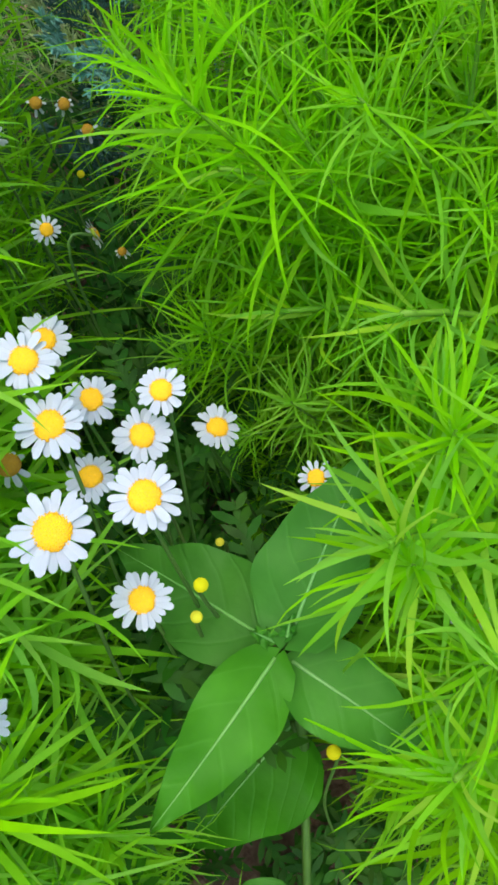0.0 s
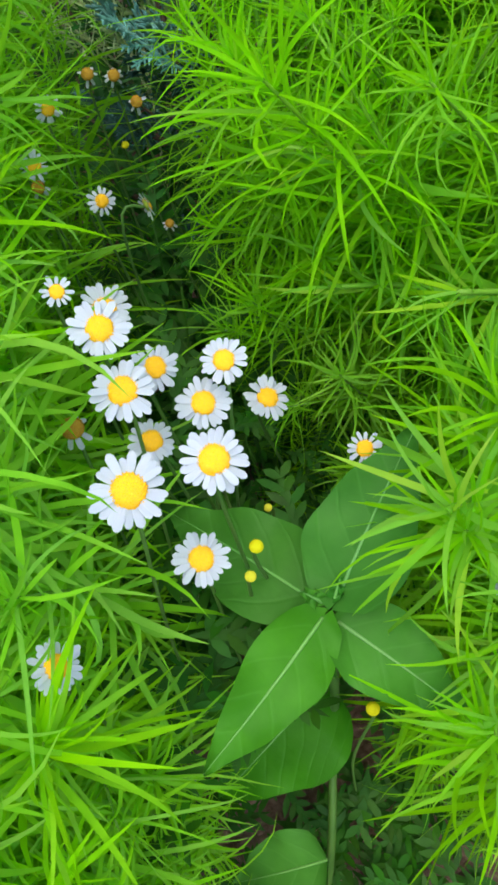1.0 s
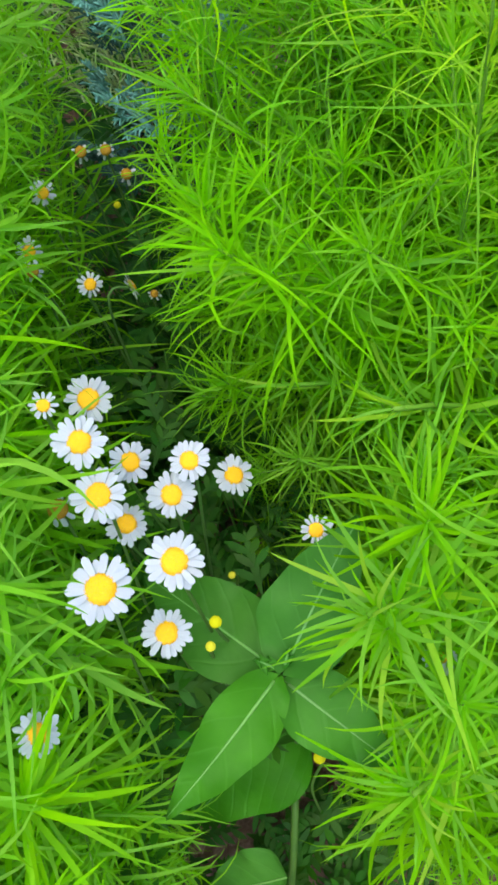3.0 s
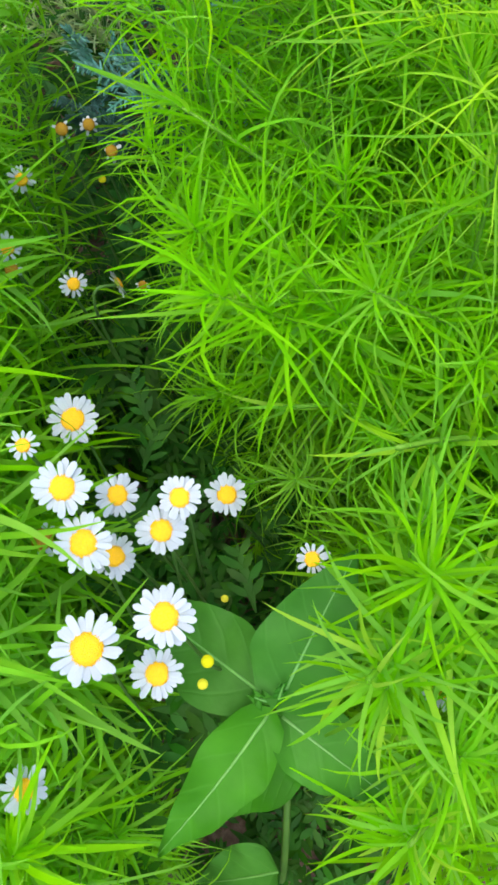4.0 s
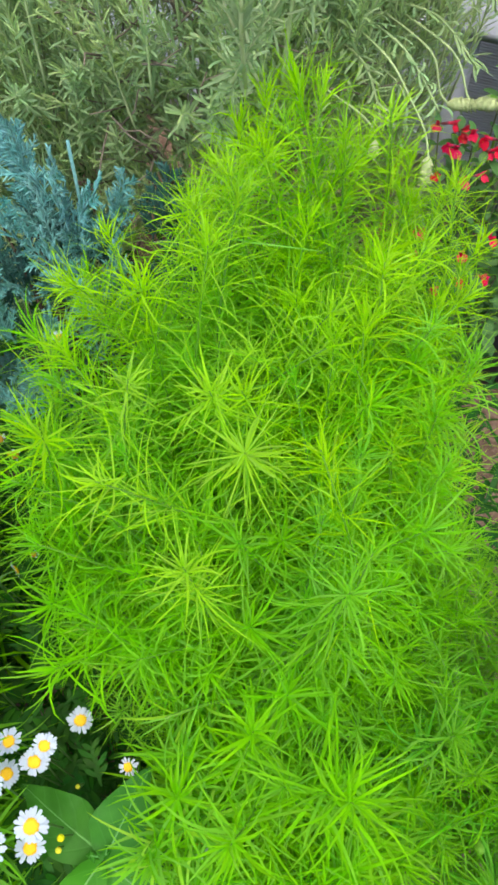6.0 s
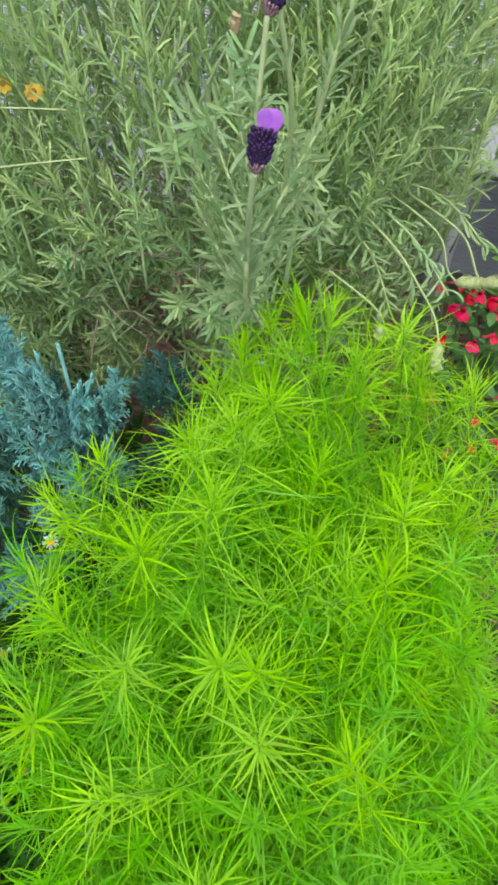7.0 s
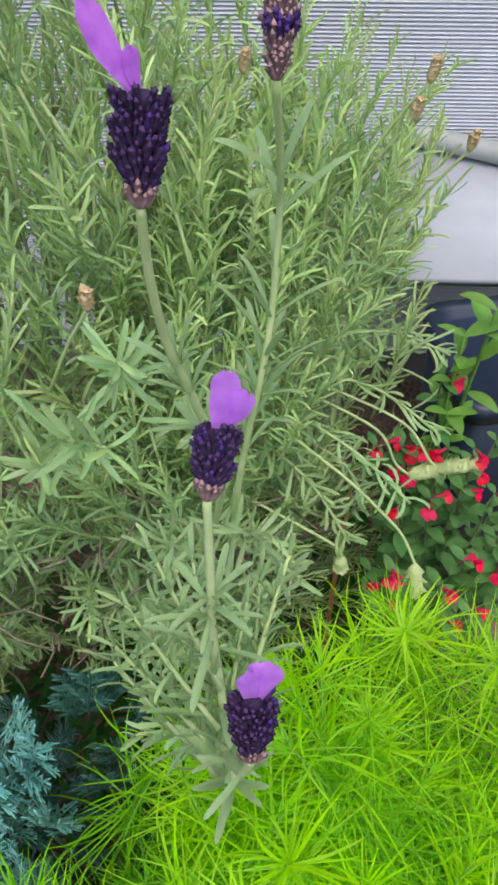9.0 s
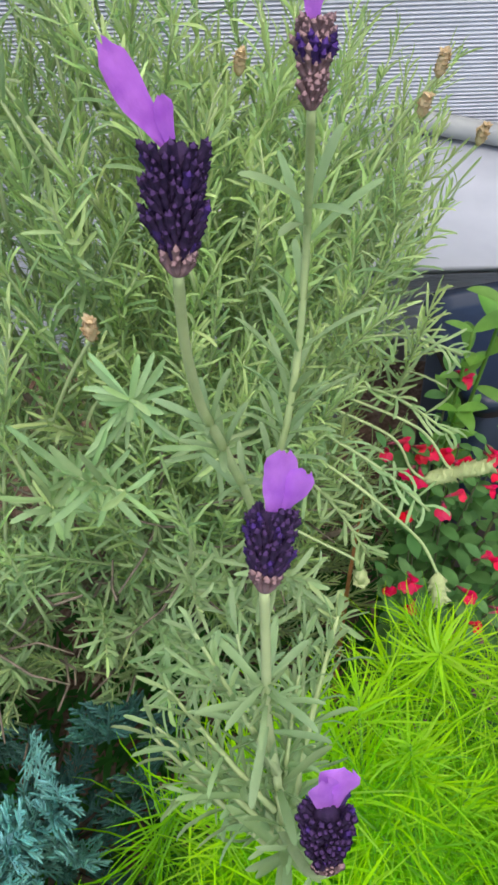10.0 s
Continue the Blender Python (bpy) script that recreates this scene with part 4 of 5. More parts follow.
def lavender_shoot(seed, length, nodes, spread, mats, wide=0.0027, leaf=0.034, young=0.18, low=0.25):
    """A leafy lavender shoot, tip at the origin, along local z: leaf pairs with young tufts in their axils."""
    r = random.Random(seed)
    b = Build()
    bow = Vector((r.uniform(-1, 1), r.uniform(-1, 1), 0)) * 0.09

    def at(u):
        return Vector((0, 0, -length * (1 - u))) + bow * (u * u * length)
    off = at(1)
    tube(b, [at(i / 6) - off for i in range(7)], [0.0018 - 0.0011 * i / 6 for i in range(7)], 5, 2)
    ang = r.random() * 6
    for i in range(nodes):
        k = i / (nodes - 1)
        u = low + (1 - low) * k ** 0.85
        p = at(u) - off
        ang += math.radians(90 + r.uniform(-25, 25))
        for h in range(6 if k < 0.8 else 3):
            a = ang + h * math.pi + (r.uniform(-0.8, 0.8) if h > 1 else 0)
            out = Vector((math.cos(a), math.sin(a), 0))
            tilt = math.radians((spread if h < 2 else spread * 0.55) * (1 - 0.55 * k ** 1.5) + r.gauss(0, 9))
            d = Vector((0, 0, math.cos(tilt))) + out * math.sin(tilt)
            n = Vector((0, 0, math.sin(tilt))) - out * math.cos(tilt)
            n = (n + Vector((-out.y, out.x, 0)) * r.gauss(0, 0.4)).normalized()
            small = 1.0 if h < 2 else r.uniform(0.3, 0.7)
            fresh = k > r.uniform(young, young + 0.65) or (h > 1 and young < 0.5 and r.random() < 0.4)
            blade(b, p, d, n, leaf * (1 - 0.38 * k) * small * r.uniform(0.75, 1.2), wide * (1 - 0.25 * k) * small ** 0.5 * r.uniform(0.8, 1.15),
                  r.gauss(0.1, 0.55), 0.5, 4 if h < 2 else 3, 1 if fresh else 0, "strap", 0.0, 0.0, r.gauss(0, 0.4))
    return b.mesh("leafy_shoot", mats)


LAV = [M_LAV_LEAF, M_LAV_YOUNG, M_LAV_STEM]
lav_up = [lavender_shoot(700 + i, 0.20, 16, 48, LAV, 0.0030, 0.037) for i in range(10)]
lav_star = [lavender_shoot(720 + i, 0.12, 10, 84, LAV, 0.0040, 0.036, 0.75) for i in range(6)]
lav_side = [lavender_shoot(740 + i, 0.075, 9, 62, LAV, 0.0034, 0.026, 0.9, 0.1) for i in range(5)]
lavender = thing("lavender_bush", 0.20, 1.08, GROUND, "large grey-green lavender bush with narrow felted leaves", "bush")
lo = lavender.matrix_basis.translation
LB = Vector((0.20, 1.08, 0.15))
for k in range(9):
    b = Build()
    a = 6.28 * k / 9
    e = Vector((0.26 * math.cos(a), 0.24 * math.sin(a), 0.62 + 0.1 * math.sin(k * 3)))
    tube(b, smooth_line([(0.02 * math.cos(a), 0.02 * math.sin(a), 0), e * 0.45 + Vector((0, 0, 0.12)), e]), [0.010, 0.0095, 0.009, 0.008, 0.007, 0.006, 0.005, 0.004, 0.003], 7)
    part("branch", b, M_LAV_WOOD, lavender)
for x, y, z, sc in ((0.107, 0.813, 0.743, 1.05), (0.145, 0.779, 0.785, 1.1), (0.069, 0.852, 0.599, 1.0), (0.122, 0.822, 0.526, 1.0), (0.162, 0.811, 0.812, 1.1), (0.20, 0.80, 0.75, 1.1),
                    (0.162, 0.745, 0.70, 0.8), (0.183, 0.735, 0.70, 0.8), (0.205, 0.701, 0.78, 0.75), (0.215, 0.686, 0.76, 0.75), (0.151, 0.73, 0.64, 0.85), (0.165, 0.688, 0.70, 0.8),
                    (0.13, 0.73, 0.62, 0.9),
                    (0.10, 0.80, 0.56, 0.9), (0.14, 0.79, 0.55, 0.9), (0.17, 0.76, 0.52, 1.0)):
    d = Vector((rng.uniform(-0.2, 0.2), -0.75, 0.75)).normalized()
    put("leafy_shoot", rng.choice(lav_star), lavender, aim(Vector((x, y, z)) - lo, d, (0, 0, 1), rng.uniform(0, 6), sc))


def thin_spot(p):
    return (p.z < 0.60 and p.y < 0.95 and p.x < 0.28) or open_side(p)


def open_side(p):
    """The bush stops short of the planter here."""
    return p.z > 0.3 and p.x > 0.43 + (p.z - 0.5) * 0.3 + (p.y - 1.0) * 0.8


for tip in dome_tips(rng, (0.12, 1.12, 0.30), (0.42, 0.33, 0.70), 540, -0.35, thin_spot):
    d = ((tip - Vector((0.18, 1.12, 0.15))).normalized() + Vector((0, 0, 0.75))).normalized()
    d = (d + Vector((rng.uniform(-1, 1), rng.uniform(-1, 1), rng.uniform(-0.4, 0.4))) * 0.42).normalized()
    put("leafy_shoot", rng.choice(lav_up), lavender, aim(tip - lo, d, (0, 0, 1), rng.uniform(0, 6), rng.uniform(0.85, 1.2)))
for tip in dome_tips(rng, (0.13, 1.12, 0.28), (0.35, 0.28, 0.60), 230, -0.2, thin_spot):
    d = ((tip - Vector((0.18, 1.12, 0.15))).normalized() + Vector((0, 0, 0.9))).normalized()
    put("leafy_shoot", rng.choice(lav_up), lavender, aim(tip - lo, d, (0, 0, 1), rng.uniform(0, 6), rng.uniform(0.9, 1.2)))
for tip in dome_tips(rng, (0.35, 1.0, 0.38), (0.22, 0.20, 0.50), 250, -0.1, lambda p: open_side(p) or (p.z < 0.56 and p.x > 0.33)):
    d = ((tip - Vector((0.28, 1.05, 0.25))).normalized() + Vector((0.1, -0.1, 0.8))).normalized()
    d = (d + Vector((rng.uniform(-1, 1), rng.uniform(-1, 1), 0)) * 0.2).normalized()
    put("leafy_shoot", rng.choice(lav_up), lavender, aim(tip - lo, d, (0, 0, 1), rng.uniform(0, 6), rng.uniform(0.8, 1.1)))
for k in range(56):
    tip = Vector((rng.uniform(-0.06, 0.30), rng.uniform(0.87, 0.98), rng.uniform(0.40, 0.62)))
    d = Vector((rng.uniform(-0.7, 0.7), rng.uniform(-0.9, 0.1), rng.uniform(0.3, 1.0))).normalized()
    put("leafy_shoot", rng.choice(lav_star if k % 2 else lav_up), lavender, aim(tip - lo, d, (0, 0, 1), rng.uniform(0, 6), rng.uniform(0.7, 1.0)))
for tip in dome_tips(rng, (-0.16, 1.05, 0.22), (0.20, 0.20, 0.50), 90, -0.1):
    d = ((tip - Vector((-0.10, 1.08, 0.1))).normalized() + Vector((0, 0, 0.8))).normalized()
    put("leafy_shoot", rng.choice(lav_up), lavender, aim(tip - lo, d, (0, 0, 1), rng.uniform(0, 6), rng.uniform(0.85, 1.15)))
# shaded star shoots low on the front
for k in range(46):
    tip = Vector((rng.uniform(-0.12, 0.20), rng.uniform(0.84, 0.94), rng.uniform(0.36, 0.58)))
    d = Vector((rng.uniform(-0.6, 0.6), rng.uniform(-1.0, -0.2), rng.uniform(0.2, 1.0))).normalized()
    put("leafy_shoot", rng.choice(lav_star), lavender, aim(tip - lo, d, (0, 0, 1), rng.uniform(0, 6), rng.uniform(0.7, 0.95)))
# bare inner twigs
b = Build()
for k in range(120):
    p = Vector((rng.uniform(-0.02, 0.30), rng.uniform(0.84, 1.0), rng.uniform(0.36, 0.60))) - lo
    d = Vector((rng.uniform(-1, 1), rng.uniform(-0.8, 0.4), rng.uniform(-0.2, 0.7))).normalized()
    q = p + d * rng.uniform(0.03, 0.08)
    tube(b, [p, (p + q) / 2 + Vector((rng.uniform(-1, 1), rng.uniform(-1, 1), rng.uniform(-1, 1))) * 0.008, q], [0.0014, 0.0012, 0.0008], 4)
tagged(part("bare_twig_tangle", b, M_LAV_WOOD, lavender, "bare brown inner twigs"), kind="stuff")

# drooping pale side branches
for pts in ([(0.30, 0.92, 0.60), (0.34, 0.85, 0.60), (0.38, 0.81, 0.555)], [(0.32, 0.95, 0.60), (0.38, 0.90, 0.61), (0.43, 0.86, 0.57)], [(0.28, 0.90, 0.58), (0.30, 0.84, 0.585), (0.32, 0.80, 0.54)],
            [(0.34, 0.95, 0.63), (0.40, 0.92, 0.65), (0.455, 0.90, 0.62)], [(0.30, 0.94, 0.55), (0.35, 0.88, 0.54), (0.36, 0.85, 0.50)]):
    line = smooth_line([Vector(p) - lo for p in pts], 6)
    b = Build()
    tube(b, line, 0.0014, 5, 1)
    for i, p in enumerate(line):
        if i == 0 or i == len(line) - 1:
            continue
        d0 = (line[i + 1] - line[i - 1]).normalized()
        for h in range(4):
            side, up = square(d0)
            a = i * 1.57 + h * 1.57
            out = side * math.cos(a) + up * math.sin(a)
            blade(b, p, d0 * rng.uniform(0.1, 1.1) + out + Vector((rng.uniform(-1, 1), rng.uniform(-1, 1), rng.uniform(-1, 1))) * 0.4, Vector((0, 0, 1)) + out * 0.2, rng.uniform(0.016, 0.036), 0.0030, rng.gauss(0.7, 1.0), -0.3, 5, 0, "strap", 0.0, 0.0, rng.gauss(0, 0.8))
    part("drooping_branch", b, [M_LAV_LEAF, M_LAV_STEM], lavender)


# flower stalks of the lavender
def calyx_bit(seed):
    r = random.Random(seed)
    b = Build()
    prof = [(0.0, 0.0), (0.0008, 0.0012), (0.0011, 0.0036), (0.0010, 0.0052), (0.0014, 0.0064)]
    verts, faces = [], []
    for rad, z in prof:
        for k in range(6):
            a = 2 * math.pi * k / 6
            rr = rad * r.uniform(0.8, 1.2)
            verts.append((rr * math.cos(a), rr * math.sin(a), z))
    for i in range(len(prof) - 1):
        for k in range(6):
            c = (k + 1) % 6
            faces.append((i * 6 + k, i * 6 + c, i * 6 + 6 + c, i * 6 + 6 + k))
    b.add(verts, faces)
    b.add([(0.001, 0, 0.006), (0, 0.001, 0.006), (-0.001, 0, 0.006), (0, -0.001, 0.006), (0, 0, 0.0078)], [(0, 1, 4), (1, 2, 4), (2, 3, 4), (3, 0, 4)])
    return b


calyx_dark = [calyx_bit(800 + i).mesh("calyx", [M_SPIKE]) for i in range(3)]
calyx_tan = [calyx_bit(810 + i).mesh("calyx", [M_SPIKE_TAN]) for i in range(2)]
calyx_florets = [calyx_bit(820 + i).mesh("floret", [M_FLORET]) for i in range(2)]


def bract_mesh(seed, length, width):
    r = random.Random(seed)
    b = Build()
    rows, cols = 8, 5
    verts, faces = [], []
    for i in range(rows + 1):
        s = i / rows
        w = width * 0.5 * (0.24 + 0.76 * math.sin(min(1, s / 0.72) * math.pi / 2)) * (1 if s < 0.78 else math.sqrt(max(0.12, 1 - ((s - 0.78) / 0.235) ** 2)))
        for j in range(cols + 1):
            q = j / cols * 2 - 1
            verts.append((w * q * (1 + 0.16 * noise.noise((s * 5, q * 1.5 + seed, seed * 0.37))), -0.12 * length * s * s + 0.16 * width * q * q + 0.09 * width * math.sin(s * 9 + q * 4), length * s * (1 + 0.05 * noise.noise((q * 2.3, seed * 0.7, 1.0)) * s)))
    for i in range(rows):
        for j in range(cols):
            a = i * (cols + 1) + j
            faces.append((a, a + 1, a + cols + 2, a + cols + 1))
    b.add(verts, faces)
    return b.mesh("bract", [M_BRACT])


def strap_mesh(seed):
    r = random.Random(seed)
    b = Build()
    blade(b, (0, 0, 0), (0, 1, 0), (0, 0, 1), r.uniform(0.022, 0.033), r.uniform(0.0027, 0.0036), r.uniform(-0.2, 0.8), 0.55, 6, 0, "strap")
    return b.mesh("leaf", [M_LAV_LEAF])


straps = [strap_mesh(840 + i) for i in range(6)]


def lavender_flower(stalk, top, bracts, wide, state, leaves, label, shoots=()):
    """A stalk given from below to the spike's foot, the spike's top, its bracts (way, length, width)."""
    pts = smooth_line(stalk, 6)
    foot = pts[0]
    f = thing("lavender_flower", foot.x, foot.y, foot.z, label, "lavender flower", "lavender flower stalks")
    o = foot.copy()
    b = Build()
    tube(b, [p - o for p in pts], [0.0020 - 0.0006 * i / len(pts) for i in range(len(pts))], 7)
    part("stem", b, M_LAV_STEM, f)
    r = random.Random(int(foot.x * 1e4))
    a0, top = pts[-1], Vector(top)
    axis = (top - a0).normalized()
    length = (top - a0).length
    spike = new("flower_spike")
    spike.parent = f
    spike.matrix_basis = aim(a0 - o, axis, (0, 1, 0))
    b = Build()
    tube(b, [(0, 0, 0), (0, 0, length * 0.15), (0, 0, length * 0.9), (0, 0, length * 0.98)], [0.0013, wide * 0.2, wide * 0.26, wide * 0.15], 8)
    part("core", b, M_SPIKE if state != "old" else M_SPIKE_TAN, spike)
    rows = 14
    for i in range(rows):
        s = i / (rows - 1)
        rad = wide * 0.5 * (0.42 + 0.58 * math.sin(min(1, s / 0.6) * math.pi / 2)) * r.uniform(0.92, 1.06)
        n = 16
        for k in range(n):
            a = 2 * math.pi * (k + 0.5 * (i % 2) + r.uniform(-0.2, 0.2)) / n
            out = Vector((math.cos(a), math.sin(a), 0))
            d = (out * r.uniform(0.4, 0.8) + Vector((0, 0, 0.9)) + out.cross(Vector((0, 0, 1))) * r.uniform(-0.3, 0.3)).normalized()
            p = out * max(0.0006, rad - 0.0033) + Vector((0, 0, length * (-0.03 + 0.84 * s)))
            if state == "old":
                me = r.choice(calyx_florets) if 0.5 < s < 0.72 and r.random() < 0.8 else r.choice(calyx_tan)
            else:
                me = r.choice(calyx_tan) if s < 0.10 else (r.choice(calyx_florets) if r.random() < 0.10 else r.choice(calyx_dark))
            grow = 1.35 if state == "old" and 0.5 < s < 0.72 else 1.0
            put("calyx", me, spike, aim(p, d, (0, 0, 1), r.uniform(0, 6), r.uniform(0.55, 0.95) * grow))
    for way, bl, bw in bracts:
        way = Vector(way).normalized()
        # broad side towards the gap the camera passes through
        side = way.cross(Vector((0, -0.6, 0.8)))
        side.normalize()
        rot = Matrix((side, way.cross(side) * 1.0, way)).transposed().to_4x4()
        put("bract", bract_mesh(int(bl * 1e5), bl, bw), f, Matrix.Translation(top - axis * 0.003 - o) @ rot, "violet petal-like bract")
    for u, ang, tilt, sc in leaves:
        i = min(len(pts) - 2, int(u * (len(pts) - 1)))
        p = pts[i]
        ax = (pts[i + 1] - pts[i]).normalized()
        side, up = square(ax, (0, 0, 1))
        out = side * math.cos(ang) + up * math.sin(ang)
        v = ax * math.cos(tilt) + out * math.sin(tilt)
        n = ax * math.sin(tilt) - out * math.cos(tilt)
        sd = v.cross(n).normalized()
        rot = Matrix((sd, v, sd.cross(v))).transposed().to_4x4()
        put("leaf", r.choice(straps), f, Matrix.Translation(p - o) @ rot @ Matrix.Scale(sc, 4))
    for k, (x, y, z, sc) in enumerate(shoots):
        tip = Vector((x, y, z))
        root = min(pts, key=lambda p: abs(p.z - (z - 0.045)))
        put("side_shoot", lav_side[k % 5], f, aim(tip - o, tip - root, (0, 0, 1), r.uniform(0, 6), sc))
    return f


def leaf_whorls(r, us, per=4, tilt=0.9, sc=1.0):
    return [(u + r.uniform(-0.015, 0.015), k * 6.283 / per + i * 0.8 + r.uniform(-0.3, 0.3), tilt * r.uniform(0.75, 1.15), sc * r.uniform(0.7, 1.15)) for i, u in enumerate(us) for k in range(per)]


LAVTEXT = "upright lavender stalk with a dark purple spike and violet bracts"
lavender_flower([(0.19, 0.75, 0.72), (0.188, 0.72, 0.82), (0.176, 0.714, 0.885), (0.169, 0.712, 0.915), (0.165, 0.706, 0.95), (0.164, 0.70, 0.98)], (0.171, 0.714, 1.004),
                [((-0.35, 0.45, 0.75), 0.026, 0.0075), ((-0.05, 0.35, 0.95), 0.0125, 0.0042)], 0.0155, "fresh", leaf_whorls(rng, (0.3, 0.42, 0.5), 6, 0.6, 0.85), LAVTEXT)
lavender_flower([(0.20, 0.76, 0.62), (0.205, 0.752, 0.74), (0.213, 0.752, 0.80), (0.219, 0.752, 0.835), (0.229, 0.763, 0.87), (0.234, 0.77, 0.92), (0.222, 0.748, 0.98)], (0.227, 0.757, 1.0),
                [((0.1, 0.3, 0.9), 0.012, 0.006)], 0.0095, "old", leaf_whorls(rng, (0.3, 0.38, 0.46, 0.54), 4, 0.75, 1.0) + leaf_whorls(rng, (0.5, 0.58, 0.66, 0.74, 0.82, 0.88), 3, 0.7, 1.2), "fading lavender stalk with a brownish spike and few violet florets")
lavender_flower([(0.158, 0.65, 0.69), (0.153, 0.62, 0.735), (0.15, 0.605, 0.78), (0.153, 0.620, 0.82), (0.155, 0.633, 0.855), (0.158, 0.64, 0.885), (0.161, 0.647, 0.917)], (0.170, 0.661, 0.930),
                [((0.66, 0.25, 0.65), 0.0165, 0.0080), ((0.34, 0.42, 0.8), 0.0205, 0.0080)], 0.0135, "fresh", leaf_whorls(rng, (0.74, 0.77), 4, 1.35, 0.9) + leaf_whorls(rng, (0.72, 0.74, 0.76, 0.78), 6, 0.9, 0.4)
                + leaf_whorls(rng, (0.66,), 3, 2.3, 0.9) + leaf_whorls(rng, (0.52,), 4, 1.0, 1.15) + leaf_whorls(rng, (0.51, 0.54), 4, 0.7, 0.45)
                + leaf_whorls(rng, (0.26, 0.31, 0.36, 0.44), 6, 0.6, 1.1), LAVTEXT,
                ((0.195, 0.66, 0.84, 0.9), (0.130, 0.655, 0.855, 0.8), (0.119, 0.66, 0.80, 0.9), (0.117, 0.65, 0.735, 0.85), (0.143, 0.66, 0.878, 0.8), (0.175, 0.655, 0.80, 0.8), (0.185, 0.665, 0.815, 0.9), (0.122, 0.655, 0.825, 0.9),
                 (0.135, 0.65, 0.80, 0.9), (0.172, 0.645, 0.845, 0.8), (0.130, 0.64, 0.765, 0.9), (0.180, 0.64, 0.765, 0.9), (0.158, 0.665, 0.85, 0.9)))
lavender_flower([(0.1505, 0.612, 0.795), (0.150, 0.602, 0.815), (0.150, 0.592, 0.84), (0.152, 0.588, 0.866)], (0.157, 0.600, 0.883),
                [((0.5, 0.4, 0.55), 0.0145, 0.0105), ((0.1, 0.45, 0.75), 0.013, 0.008)], 0.0138, "fresh", leaf_whorls(rng, (0.1, 0.3), 4, 0.9, 0.6) + leaf_whorls(rng, (0.75,), 2, 1.2, 0.6), LAVTEXT)

# spent spikes


husks = {}


def spent_spike(pts, wide, length, way, mat, name, label):
    pts = smooth_line(pts, 6)
    foot = pts[0]
    f = thing(name, foot.x, foot.y, foot.z, label, "seed head", "spent flower heads")
    o = foot.copy()
    b = Build()
    tube(b, [p - o for p in pts], 0.0013, 6)
    part("stem", b, M_LAV_STEM, f)
    way = Vector(way).normalized()
    r = random.Random(int(foot.x * 1e4))
    sp = new("spike")
    sp.parent = f
    sp.matrix_basis = aim(pts[-1] - o, way, (0, 0.3, 1))
    b = Build()
    tube(b, [(0, 0, -0.001), (0, 0, length * 0.2), (0, 0, length * 0.8), (0, 0, length)], [0.0015, wide * 0.36, wide * 0.34, 0.001], 8)
    part("core", b, mat, sp)
    if mat.name not in husks:
        husks[mat.name] = []
        for k in range(3):
            b = Build()
            blade(b, (0, 0, 0), (0, 1, 0), (0, 0, 1), 1.0, 1.0, -0.3 + 0.2 * k, -0.5, 3, 0, "oval")
            husks[mat.name].append(b.mesh("husk", [mat]))
    for i in range(7):
        s = i / 6
        rad = wide * 0.5 * (0.65 + 0.35 * math.sin(s * math.pi))
        for k in range(9):
            a = 2 * math.pi * (k + 0.5 * (i % 2)) / 9
            out = Vector((math.cos(a), math.sin(a), 0))
            p = out * (rad * 0.55) + Vector((0, 0, length * (0.03 + 0.85 * s)))
            d = (out * r.uniform(0.2, 1.0) + Vector((0, 0, 1))).normalized()
            side = d.cross(out).normalized()
            rot = Matrix((side, d, side.cross(d))).transposed().to_4x4()
            wd, ln = wide * r.uniform(0.28, 0.46), length * r.uniform(0.16, 0.34)
            put("husk", husks[mat.name][(i + k) % 3], sp, Matrix.Translation(p + Vector((0, 0, length * r.uniform(-0.07, 0.07)))) @ rot @ Matrix.Diagonal((wd, ln, wd, 1)))
    return f


SPENT = "pale green spent lavender spike drooping on a thin stalk"
spent_spike([(0.29, 0.90, 0.60), (0.32, 0.833, 0.60), (0.345, 0.81, 0.57), (0.363, 0.79, 0.545), (0.367, 0.768, 0.528)], 0.0175, 0.028, (-0.1, -0.5, -0.8), M_SPENT, "spent_lavender_spike", SPENT)
spent_spike([(0.26, 0.86, 0.55), (0.293, 0.815, 0.55), (0.309, 0.80, 0.54), (0.311, 0.797, 0.528)], 0.0155, 0.018, (0.05, -0.2, -1), M_SPENT, "spent_lavender_spike", SPENT)
spent_spike([(0.33, 0.92, 0.60), (0.375, 0.872, 0.585), (0.39, 0.855, 0.55), (0.40, 0.845, 0.54)], 0.019, 0.029, (1, -0.25, 0.1), M_SPENT, "spent_lavender_spike", SPENT)
spent_spike([(0.35, 0.92, 0.60), (0.40, 0.87, 0.585), (0.42, 0.845, 0.55), (0.428, 0.838, 0.545)], 0.019, 0.027, (1, -0.35, 0.15), M_SPENT, "spent_lavender_spike", SPENT)
DRYT = "dry tan flower head still on the lavender"
for x, y, z in ((0.417, 0.95, 0.845), (0.409, 0.95, 0.82), (0.462, 0.95, 0.785), (0.111, 1.0, 0.815), (0.114, 0.95, 0.785), (0.159, 0.88, 0.79), (0.311, 1.02, 0.838)):
    spent_spike([(x - 0.05, y + 0.05, z - 0.14), (x - 0.02, y + 0.02, z - 0.05), (x, y, z)], 0.010, 0.015, (0.1, -0.1, 1), M_DRY, "dried_flower_head", DRYT)

